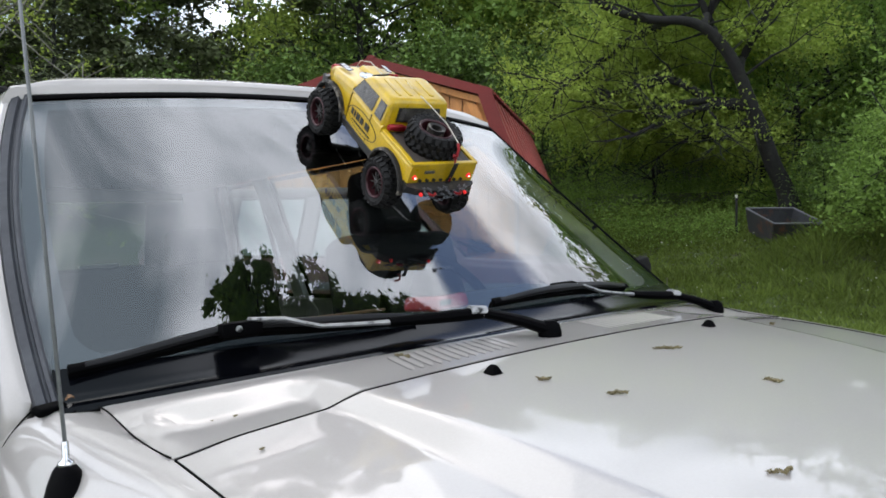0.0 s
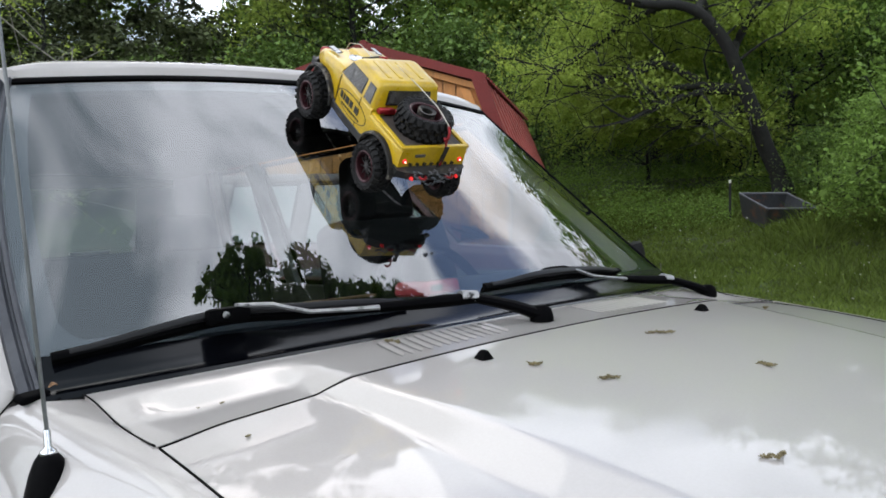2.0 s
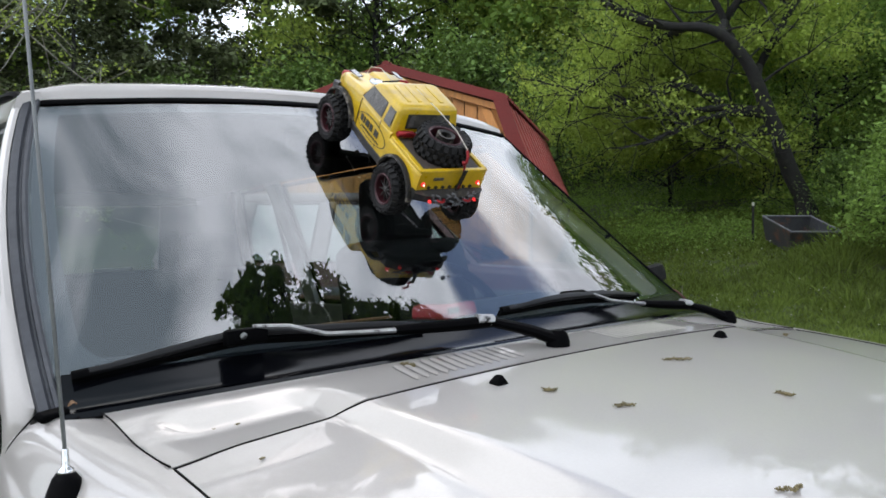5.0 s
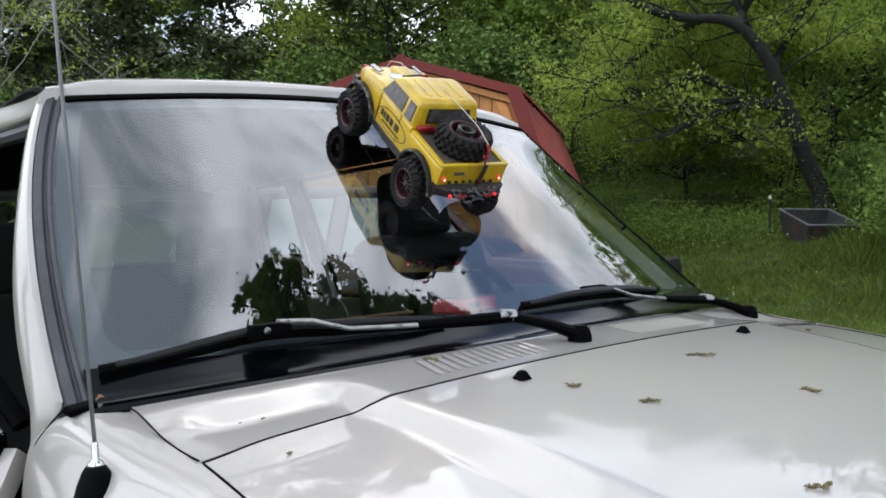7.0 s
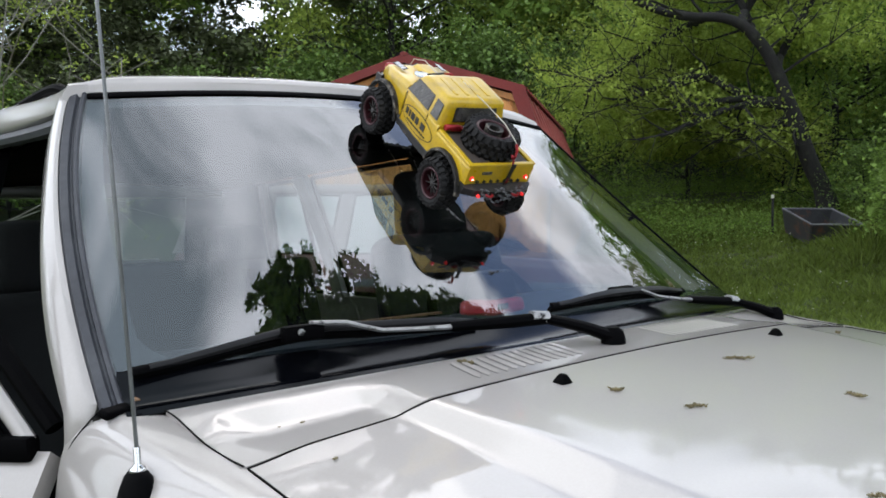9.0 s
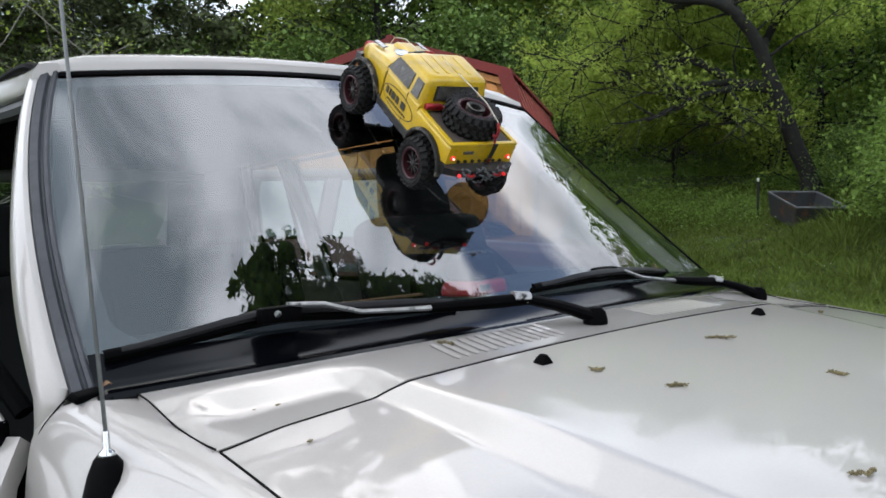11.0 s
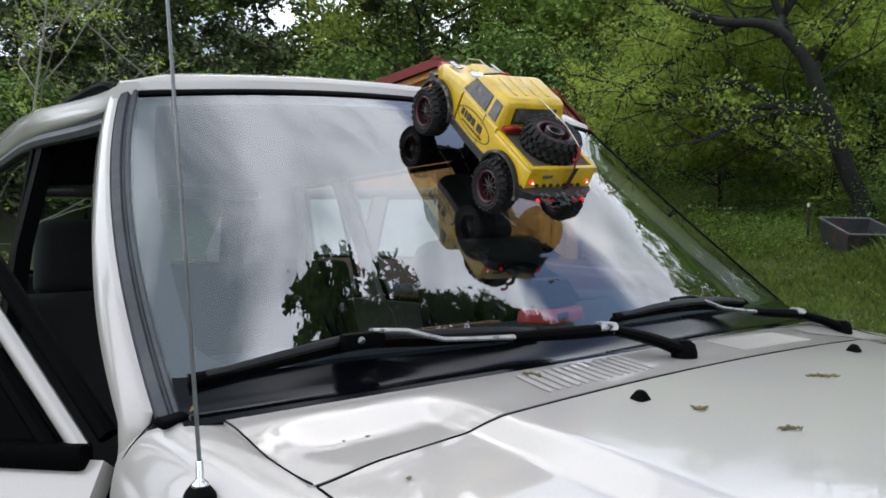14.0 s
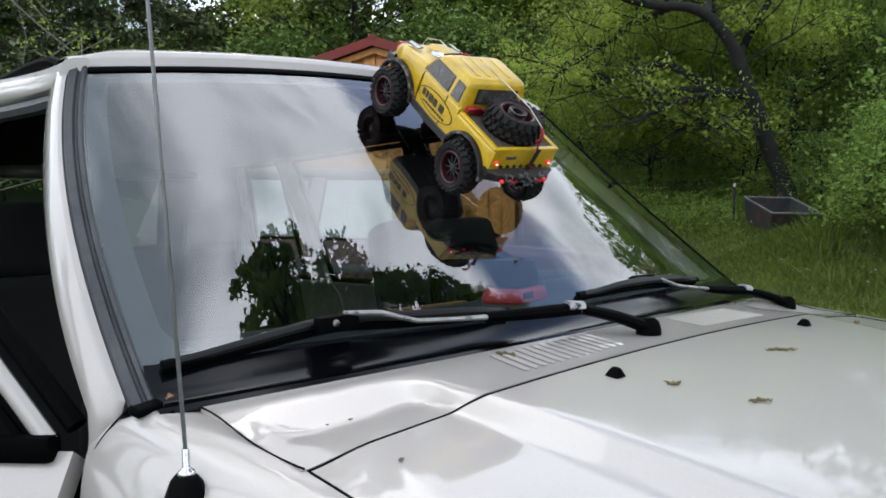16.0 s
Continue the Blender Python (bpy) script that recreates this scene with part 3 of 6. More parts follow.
# wings, doors and lower body
def wing(sx):
    def f(u, v):
        y = lerp(-1.14, lerp(0.108, 0.168, smooth(v, 0.20, 0.45)), u)
        back = smooth(y, -0.30, 0.15)
        zh = hood_z(0.6775, min(y, -0.12)) + 0.17 * max(0.0, y + 0.12) * 0.52 - 0.09 * smooth(-y, 0.95, 1.14)
        prof = ((0.6810, 0.0), (0.705, -0.002), (0.735, -0.020), (0.765, -0.048), (0.79, -0.082), (0.815, -0.122), (0.845, -0.18), (0.868, -0.27), (0.872, -0.45), (0.85, -0.66))
        rear = ((0.6810, 0.0), (0.714, 0.003), (0.742, 0.002), (0.766, -0.013), (0.783, -0.038), (0.794, -0.068), (0.803, -0.13), (0.815, -0.27), (0.828, -0.45), (0.83, -0.66))
        ps, rs = spline([(a, 0, b) for a, b in prof], 54), spline([(a, 0, b) for a, b in rear], 54)
        p = ps[round(v * 54)].lerp(rs[round(v * 54)], back)
        x, z = p.x, zh + p.z
        if z < 0.79:
            r = math.hypot(y + 0.72, max(0.0, 0.79 - z) * 0.9)
            if abs(y + 0.72) < 0.40:
                z = max(z, 0.36 + math.sqrt(max(0.0, 0.40 ** 2 - (y + 0.72) ** 2)))
        return (sx * x, y, z)
    return grid(f, 44, 27, -0.01 * sx)


part("right_wing", wing(-1), M_PAINT, suv)
part("left_wing", wing(1), M_PAINT, suv)
for sx in (-1, 1):
    joint(spline([(sx * 0.750, 0.122, 1.092), (sx * 0.767, 0.136, 1.071), (sx * 0.782, 0.148, 1.048), (sx * 0.791, 0.160, 1.020), (sx * 0.797, 0.169, 0.985)], 12), 0.0013)
BODY = ((0.800, 1.04), (0.838, 0.99), (0.862, 0.90), (0.872, 0.76), (0.868, 0.55), (0.845, 0.38))


def skin(sx, y0, y1, zcut=None):
    def f(u, v):
        k = v * (len(BODY) - 1)
        i = min(int(k), len(BODY) - 2)
        x, z = lerp(BODY[i][0], BODY[i + 1][0], k - i), lerp(BODY[i][1], BODY[i + 1][1], k - i)
        y = lerp(y0, y1, u)
        if zcut and abs(y - zcut) < 0.40:
            z = max(z, 0.36 + math.sqrt(0.16 - (y - zcut) ** 2))
        return (sx * x, y, z)
    return grid(f, 24, 15, -0.02 * sx)


part("rear_door", skin(-1, 1.262, 2.03), M_PAINT, suv)
part("rear_quarter", skin(-1, 2.04, 3.30, 2.45), M_PAINT, suv)
part("front_door", skin(1, 0.172, 1.255), M_PAINT, suv)
part("rear_door", skin(1, 1.262, 2.03), M_PAINT, suv)
part("rear_quarter", skin(1, 2.04, 3.30, 2.45), M_PAINT, suv)
part("nose", box((1.56, 0.10, 0.50), (0, -1.14, 0.68), 0.04), M_PAINT, suv)
part("front_bumper", box((1.70, 0.16, 0.20), (0, -1.20, 0.45), 0.05), M_BLACK, suv)
part("rear_bumper", box((1.70, 0.16, 0.20), (0, 3.34, 0.45), 0.05), M_BLACK, suv)
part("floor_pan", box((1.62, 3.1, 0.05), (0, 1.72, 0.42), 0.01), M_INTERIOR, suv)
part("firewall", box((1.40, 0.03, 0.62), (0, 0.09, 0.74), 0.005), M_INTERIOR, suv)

# pillars and window bands
for sx in (-1, 1):
    pm = M_PAINT
    for nm, y0, y1, w, mat in (("centre_pillar", 1.26, 1.30, 0.09, M_BLACK), ("rear_pillar", 2.08, 2.20, 0.09, M_PAINT), ("tail_pillar", 2.92, 2.80, 0.46, M_PAINT)):
        a, b = Vector((sx * 0.795, y0, 1.03)), Vector((sx * 0.672, y1, 1.585))
        part(nm, loft([[p + Vector((0, -w / 2, 0)), p + Vector((0, w / 2, 0)), p + Vector((-sx * 0.035, w / 2, 0)), p + Vector((-sx * 0.035, -w / 2, 0))] for p in (a, a.lerp(b, 0.5) + Vector((sx * 0.012, 0, 0)), b)]), mat, suv)
    for y0, y1, t0, t1 in ((1.31, 2.03, 1.35, 2.13), (2.26, 2.66, 2.26, 2.56)) + (((0.30, 1.21, 0.72, 1.25),) if sx > 0 else ()):
        p = [Vector((sx * 0.792, y0, 1.045)), Vector((sx * 0.792, y1, 1.045)), Vector((sx * 0.678, t1, 1.565)), Vector((sx * 0.678, t0, 1.565))]
        g = part("side_window", panel(p, 0.004), M_SIDEGLASS, suv)
        ring = p + [p[0]]
        bmw = bmesh.new()
        for a, b in zip(ring, ring[1:]):
            tube([a, b], 0.011, 6, bmw)
        part("window_seal", bmw, M_BLACK, suv)
    part("pillar_lining", loft([[Vector((sx * (xo - 0.055), y0, zo)), Vector((sx * (xo - 0.055), y1, zo)), Vector((sx * (xo - 0.075), y1, zo)), Vector((sx * (xo - 0.075), y0, zo))] for xo, y0, y1, zo in ((0.795, 2.66, 3.14, 1.03), (0.672, 2.56, 3.0, 1.57))]), M_INTERIOR, suv)
    part("rear_headrest", box((0.27, 0.09, 0.17), bevel=0.035, seg=3, m=pose(sx * 0.36, 2.24, 1.28, -12, 0, 0), taper=(0.88, 0.9)), M_SEAT, suv)
    part("belt_moulding", box((0.02, 1.9, 0.03), (sx * 0.803, 2.22, 1.035), 0.006), M_BLACK, suv)
# tailgate with its window
g = part("rear_window", panel([(-0.46, 3.16, 1.21), (0.46, 3.16, 1.21), (0.42, 2.99, 1.53), (-0.42, 2.99, 1.53)], 0.004), M_SIDEGLASS, suv)
part("tailgate", box((1.60, 0.06, 0.66), (0, 3.24, 0.73), 0.02), M_PAINT, suv)
for sx in (-1, 1):
    part("tailgate_side", panel([Vector(p) for p in ((sx * 0.46, 3.165, 1.20), (sx * 0.74, 3.15, 1.20), (sx * 0.64, 2.98, 1.55), (sx * 0.42, 2.985, 1.55))][::sx], 0.03), M_INTERIOR, suv)
part("tailgate_trim", box((1.36, 0.08, 0.20), (0, 3.17, 1.11), 0.02), M_INTERIOR, suv)
# short white bar: daylight on the ledge put in as colour
part("tailgate_ledge", box((0.19, 0.02, 0.016), (0.22, 3.12, 1.218), 0.004), M_PAPER, suv, "pale strip for daylight on the tailgate ledge")
part("tailgate_header", box((1.24, 0.05, 0.09), (0, 2.97, 1.575), 0.015), M_PAINT, suv)

# passenger door, ajar on its front hinge
door = thing("x", "", "")
door.name = "passenger_door"
door.parent = suv
door.matrix_local = pose(-0.800, 0.185, 0, 0, 0, 40)
part("door_skin", grid(lambda u, v: (lambda k: (-(lerp(BODY[min(int(k), 4)][0], BODY[min(int(k), 4) + 1][0], k - min(int(k), 4)) - 0.800), lerp(0.0, 1.05, u), lerp(BODY[min(int(k), 4)][1], BODY[min(int(k), 4) + 1][1], k - min(int(k), 4)) - 0.005))(v * 5), 20, 15, 0.03), M_PAINT, door)
part("inner_panel", box((0.06, 1.0, 0.62), (0.05, 0.53, 0.70), 0.02), M_INTERIOR, door)
fr = [(0.0, 0.030, 1.045), (0.055, 0.30, 1.34), (0.098, 0.50, 1.545), (0.105, 0.62, 1.565), (0.105, 1.00, 1.565), (0.0, 1.05, 1.045)]
part("window_frame", tube(spline(fr[:3], 10) + [Vector(p) for p in fr[3:]], 0.0125, 10, flat=0.8, up=(1, 0, 0)), M_PAINT, door)
part("frame_seal", tube([Vector(p) + Vector((0.018, -0.024, 0.016)) for p in spline(fr[:3], 10)], 0.013, 8), M_BLACK, door)
part("inner_seal", tube([Vector(p) + Vector((-0.002, 0.028, -0.018)) for p in spline(fr[:3], 10)], 0.012, 8), M_BLACK, door)
g = part("window_pane", panel([(0.005, 0.07, 1.045), (0.005, 1.04, 1.045), (0.10, 0.98, 1.55), (0.10, 0.53, 1.55)], 0.004), M_SIDEGLASS, door)
part("belt_moulding", box((0.028, 1.02, 0.034), (-0.004, 0.53, 1.040), 0.008), M_BLACK, door)
part("mirror_corner", panel([(0.004, 0.055, 1.055), (0.004, 0.25, 1.055), (0.028, 0.27, 1.26)], 0.008), M_BLACK, door)

# cabin
part("dashboard", grid(lambda u, v: (lerp(-0.68, 0.68, u), lerp(0.13 - 0.09 * (1 - (2 * u - 1) ** 2), 0.56, v), 1.085 + 0.047 * smooth(v, 0.0, 0.2) - 0.03 * v - 0.06 * smooth(v, 0.82, 1.0) + 0.030 * smooth(lerp(-0.68, 0.68, u), 0.14, 0.24) * (1 - smooth(lerp(-0.68, 0.68, u), 0.54, 0.64)) * smooth(v, 0.45, 0.75)), 36, 18, 0.03), M_DASH, suv, "slate blue-grey dashboard top")
part("dash_front", box((1.36, 0.12, 0.42), (0, 0.57, 0.80), 0.04), M_INTERIOR, suv)
wheel_m = pose(0.40, 0.66, 1.05, 62, 0, 0)
part("steering_wheel", tube([wheel_m @ Vector((0.19 * math.cos(a), 0.19 * math.sin(a), 0)) for a in (2 * math.pi * k / 36 for k in range(37))], 0.015, 8), M_BLACK, suv, "dark steering wheel")
part("steering_hub", box((0.16, 0.12, 0.05), bevel=0.02, m=wheel_m @ pose(0, 0, -0.02)), M_BLACK, suv)
for sx_, yb, up_ in ((-0.56, 1.45, 0.0), (0.46, 1.00, 0.11)):
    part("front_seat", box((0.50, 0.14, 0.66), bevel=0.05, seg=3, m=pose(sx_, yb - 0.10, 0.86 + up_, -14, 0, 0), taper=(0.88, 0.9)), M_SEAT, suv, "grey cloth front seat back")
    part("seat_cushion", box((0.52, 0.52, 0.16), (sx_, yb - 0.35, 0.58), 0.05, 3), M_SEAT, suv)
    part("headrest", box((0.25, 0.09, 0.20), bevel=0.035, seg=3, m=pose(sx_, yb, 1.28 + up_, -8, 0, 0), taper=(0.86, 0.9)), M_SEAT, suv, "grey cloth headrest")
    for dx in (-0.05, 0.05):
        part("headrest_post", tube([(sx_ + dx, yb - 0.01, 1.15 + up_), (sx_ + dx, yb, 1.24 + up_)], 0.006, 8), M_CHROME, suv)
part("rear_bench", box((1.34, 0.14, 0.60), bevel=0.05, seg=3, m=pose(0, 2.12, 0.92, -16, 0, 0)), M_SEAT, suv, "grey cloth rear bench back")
part("mirror_stalk", tube([ws(0.0, 0.93) - ws_n(0, 0.93) * 0.012, ws(0, 0.90) + Vector((0, 0.05, -0.02))], 0.008, 8), M_BLACK, suv)
part("interior_mirror", box((0.24, 0.03, 0.065), bevel=0.02, m=Matrix.Translation(ws(0, 0.88) + Vector((0, 0.075, -0.03)))), M_BLACK, suv, "black interior mirror")

# wheels
wheel = part("wheel", lathe(((0.20, -0.10), (0.30, -0.115), (0.345, -0.10), (0.36, -0.06), (0.362, 0.0), (0.36, 0.06), (0.345, 0.10), (0.30, 0.115), (0.20, 0.10), (0.20, -0.10)), 40, "X" if False else "Y"), M_TYRE, suv, "", True, pose(-0.76, -0.72, 0.362, 0, 0, 90))
part("rim", lathe(((0.0, -0.07), (0.06, -0.08), (0.17, -0.06), (0.205, -0.10), (0.205, 0.09), (0.0, 0.05)), 32), M_SILVER, wheel)
for x, y in ((0.76, -0.72), (-0.76, 2.45), (0.76, 2.45)):
    w2 = part_of("wheel", wheel.data, None, suv, "", False, pose(x, y, 0.362, 0, 0, 90))
    part_of("rim", wheel.children[0].data, None, w2, "", False)


# wipers
def wiper(pivot, elbow, joint, line, bent):
    w = thing("x", "", "")
    w.name = "wiper"
    w.parent = suv
    tagged(w, "black wiper arm with paint worn to bare metal")
    part("pivot_cap", lathe(((0, 0.018), (0.010, 0.018), (0.017, 0.012), (0.020, 0.0), (0.020, -0.03), (0, -0.03)), 20, "Z"), M_BLACK, w, "", True, Matrix.Translation(pivot))
    pv, el, jo = Vector(pivot), Vector(elbow), Vector(joint)
    part("arm_root", tube(spline([pv + Vector((0, 0, 0.002)), pv.lerp(el, 0.45) + Vector((0, 0, 0.004)), el], 8), [0.019, 0.018, 0.017, 0.0165, 0.016, 0.0155, 0.015, 0.0145, 0.014], 10, flat=0.62), M_BLACK, w)
    mid = [el.lerp(jo, t) + Vector((0, 0, bent * smooth(t, 0.72, 0.86) - 0.005 * math.sin(math.pi * t))) for t in (k / 14 for k in range(15))]
    part("arm", tube(mid[:7], [0.0135, 0.0138, 0.0138, 0.013, 0.0125, 0.0115, 0.0105], 10, flat=0.75), M_BLACK, w, "black wiper arm with a pale scuff")
    part("arm_sleeve", tube([el.lerp(jo, -0.01) + Vector((0, 0, 0.001)), el.lerp(jo, 0.065) + Vector((0, 0, 0.0030))], 0.0142, 10, flat=0.77), M_WORN, w, "bare worn metal patch")
    part("arm_rod", tube(mid[6:], [0.0085, 0.0075, 0.007, 0.007, 0.007, 0.007, 0.0075, 0.0075, 0.0065], 8, flat=0.5), M_WORN, w, "bare metal wiper rod")
    on = spline([(u, v, 0) for u, v in line], 28)
    foot_ = [ws(p.x, p.y) for p in on]
    out_ = [ws_n(p.x, p.y) for p in on]
    nrm = out_[14]
    part("rubber_edge", tube([p + n_ * 0.0080 for p, n_ in zip(foot_, out_)], 0.0042, 6, flat=2.1, up=nrm), M_GAP, w)
    part("blade_spring", tube([p + n_ * 0.0165 for p, n_ in zip(foot_, out_)], 0.0075, 8, flat=0.45, up=nrm), M_BLACK, w)
    spine = [p + n_ * (0.0165 + 0.010 * smooth(math.sin(math.pi * min(1, max(0, k - 1) / 26)), 0.0, 0.9)) for k, (p, n_) in enumerate(zip(foot_, out_))]
    part("blade_frame", tube(spine[1:28], [0.0058 + 0.0022 * math.sin(math.pi * k / 26) for k in range(27)], 8, flat=0.75, up=nrm), M_BLADE, w, "satin black blade frame")
    part("blade_clip", box((0.066, 0.020, 0.024), bevel=0.006, m=Matrix.Translation(jo + Vector((-0.012, 0, 0.000)))), M_BLACK, w)
    part("clip_rivet", lathe(((0, 0.012), (0.004, 0.012), (0.005, 0.010), (0.005, -0.012), (0, -0.012)), 10), M_WORN, w, "", True, Matrix.Translation(jo + Vector((-0.020, 0, 0.002))))
    for t in (0.20, 0.42, 0.62, 0.82):
        k = int(t * 28)
        yoke = [foot_[k - 2] + out_[k] * 0.0155, foot_[k] + out_[k] * 0.0215, foot_[k + 2] + out_[k] * 0.0155]
        part("blade_yoke", tube(yoke, [0.0040, 0.0058, 0.0040], 8, flat=0.8, up=nrm), M_BLADE, w)
    return w


wiper((-0.016, -0.101, 1.112), (-0.105, -0.035, 1.150), (-0.466, 0.091, 1.160), ((-0.975, 0.060), (-0.807, 0.084), (-0.645, 0.104), (-0.49, 0.096), (-0.31, 0.088), (-0.23, 0.086)), 0.013)
wiper((0.635, -0.024, 1.080), (0.565, 0.030, 1.115), (0.246, 0.080, 1.161), ((0.02, 0.100), (0.20, 0.104), (0.36, 0.102), (0.52, 0.092), (0.66, 0.084)), 0.008)

# hood washer nozzles
for x in (-0.258, 0.291):
    z = hood_z(x, -0.213)
    nz = part("washer_nozzle", box((0.024, 0.022, 0.013), bevel=0.004, m=Matrix.Translation((x, -0.213, z + 0.0055)) @ pose(0, 0, 0, 8, 0, 0), taper=(0.35, 0.5)), M_BLACK, suv, "black washer nozzle")

# antenna on the wing
ant = thing("x", "", "")
ant.name = "antenna"
ant.parent = suv
tagged(ant, "slim steel whip antenna on a black base")
bz = 1.0205
part("antenna_base", loft([[(-0.764 + math.cos(q) * r * 0.85 + ox, -0.064 + math.sin(q) * r * 1.35 + oy, bz + dz) for q in (2 * math.pi * k / 18 for k in range(18))] for r, dz, ox, oy in ((0.031, -0.060, -0.010, -0.014), (0.030, -0.040, -0.009, -0.011), (0.027, -0.012, -0.006, -0.006), (0.022, 0.014, -0.002, -0.002), (0.017, 0.028, 0.0, 0.0), (0.012, 0.034, 0.0, 0.0), (0.007, 0.036, 0.0, 0.0))]), M_BLACK, ant, "black rubber antenna foot")
part("antenna_nut", lathe(((0, 0.0), (0.0086, 0.0), (0.0090, 0.003), (0.0080, 0.005), (0.0048, 0.007), (0.0040, 0.009), (0.0038, 0.025), (0.003, 0.027), (0, 0.027)), 16, "Z"), M_CHROME, ant, "chrome antenna nut", True, Matrix.Translation((-0.764, -0.064, bz + 0.034)))
at = Vector((-0.764, -0.064, bz + 0.06))
part("antenna_mast", tube([at + Vector((-0.0346, 0.0, 1.0)) * t for t in (0, 0.2, 0.45, 0.7, 0.82)], [0.0023, 0.0022, 0.0020, 0.0018, 0.0016], 8), M_MAST, ant)


# small things on the hood and behind the glass
def catkin(x, y, yaw, length, seed, cowl_=False):
    rnd = random.Random(seed)
    z = (cowl_top(x, y) if cowl_ else hood_z(x, y)) + 0.0025
    ob_ = thing("tree_catkin", "dry brown tree catkin lying on white paint", "plant debris", TILT @ pose(x, y, z, 0, 0, yaw), "catkins on the hood")
    bm_ = bmesh.new()
    n = int(length / 0.0011)
    for k in range(n):
        t = k / n - 0.5
        r = 0.0019 * (1 - abs(2 * t) ** 3) + 0.0006
        p = (t * length, 0.004 * math.sin(6 * t + seed) + rnd.uniform(-0.0018, 0.0018), rnd.uniform(-0.001, 0.002))
        box((r * rnd.uniform(0.7, 1.5), r * rnd.uniform(0.7, 1.5), r), m=pose(*p, rnd.uniform(0, 90), rnd.uniform(0, 90), rnd.uniform(0, 90)), bm=bm_)
    part("catkin_body", bm_, M_SEED, ob_, smooth=False)
    return ob_


catkin(-0.197, -0.373, -48, 0.030, 1)
catkin(0.054, -0.281, -44, 0.048, 2)
catkin(0.033, -0.460, -60, 0.028, 3)
catkin(-0.242, -0.603, -15, 0.034, 4)
catkin(-0.228, -0.277, -50, 0.022, 5)
catkin(-0.285, -0.045, 75, 0.045, 6, True)
catkin(0.545, -0.205, 10, 0.03, 7)
for x, y, s in ((-0.565, -0.062, 0.7), (-0.592, -0.055, 0.8), (-0.535, -0.05, 1.0), (-0.60, -0.20, 0.8)):
    z = cowl_point(x, 0.3).z if y > -0.1 else hood_z(x, y)
    cr = thing("leaf_crumb", "tiny dry leaf crumb on the white paint", "plant debris", TILT @ pose(x, y, z + 0.002, 0, 0, 40 * s), "crumbs on the hood")
    part("crumb_flake", box((0.009 * s, 0.004, 0.0016), bevel=0.0006), M_SEED, cr)
lf = thing("dry_leaf", "small dry orange-brown leaf in the windshield corner", "leaf", TILT @ pose(-0.720, 0.082, 1.101, 20, 0, 30))
part("leaf_blade", grid(lambda u, v: ((u - 0.5) * 0.013, (v - 0.5) * 0.007 * (1.1 - abs(2 * u - 1)), 0.004 * math.sin(3 * u) + 0.003 * abs(v - 0.5)), 8, 4, 0.0008), M_LEAFDRY, lf)

case = thing("tool_battery", "small black and red tool battery on the dashboard", "battery", TILT @ pose(-0.030, 0.175, 1.140, 0, 0, 14))
part("case_tray", box((0.112, 0.085, 0.028), (0, 0, 0.014), 0.011, 3, taper=(0.94, 0.92)), M_RED, case, "red lower tray")
part("case_lid", box((0.096, 0.075, 0.050), (0.004, 0.004, 0.052), 0.018, 4, taper=(0.80, 0.75)), M_BLACK, case, "black domed lid")
for k in range(4):
    part("lid_rib", box((0.008, 0.045, 0.005), (-0.022 + 0.017 * k, 0.002, 0.078), 0.002), M_TRIM, case)
part("case_label", box((0.034, 0.002, 0.011), (-0.028, -0.0425, 0.016), 0.0006), M_BLACK, case)
pap = thing("folded_paper", "tan folded papers lying at the base of the windshield", "paper", TILT)
for k in range(3):
    part("sheet", box((0.16, 0.012, 0.004), bevel=0.001, m=pose(-0.43 + 0.10 * k, 0.200 - 0.006 * k, 1.142 + 0.005 * k, 0, 0, -10 + 3 * k)), M_LEAFDRY, pap)

# ---------------------------------------------------------------- the toy crawler truck on the windshield
RCW, RCR, RCZ = 0.146, 0.054, 0.045
rc_f, rc_l, rc_n = Vector((0.0416, 0.7641, 0.6438)), Vector((-0.9958, 0.0848, -0.0364)), Vector((-0.0824, -0.6395, 0.7644))
rc_o = Vector((0.0196, 0.3937, 1.4522))
rc_m = Matrix((
    (rc_f.x, rc_l.x, rc_n.x, rc_o.x),
    (rc_f.y, rc_l.y, rc_n.y, rc_o.y),
    (rc_f.z, rc_l.z, rc_n.z, rc_o.z),
    (0, 0, 0, 1))) @ Matrix.Scale(0.916, 4)
rc = thing("toy_truck", "dirty yellow radio-controlled crawler truck climbing the windshield", "toy truck", TILT @ rc_m)


def ring_x(x, w, zb, zt, r, n=4, crown=0.0):
    out = []
    for cy, cz, a0 in ((w - r, zt - r, 0), (-w + r, zt - r, 90), (-w + r, zb + r, 180), (w - r, zb + r, 270)):
        for k in range(n + 1):
            a = radians(a0 + 90 * k / n)
            y = cy + r * math.cos(a)
            z = cz + r * math.sin(a)
            if a0 < 180:
                z += crown * (1 - (y / w) ** 2)
            out.append((x, y, z))
    return out


def arch(x, low):
    """Lower edge of the body with round wheel openings."""
    z = low
    for c in (RCW, -RCW):
        d = abs(x - c)
        if d < 0.068:
            z = max(z, 0.052 + math.sqrt(0.068 ** 2 - d * d) * 0.92)
    return z


# front clip: hood and front wings
st_ = []
for k in range(25):
    x = lerp(0.212, 0.074, k / 24)
    w = 0.070 + 0.016 * smooth(0.212 - x, 0, 0.05)
    zt = 0.130 + 0.012 * smooth(0.212 - x, 0, 0.03) + 0.013 * smooth(0.212 - x, 0.02, 0.14)
    st_.append(ring_x(x, w, arch(x, 0.098 if x > 0.1 else 0.070), zt, 0.010, 4, 0.012))
part("hood", loft(st_), M_YELLOW, rc, "scuffed yellow bonnet")
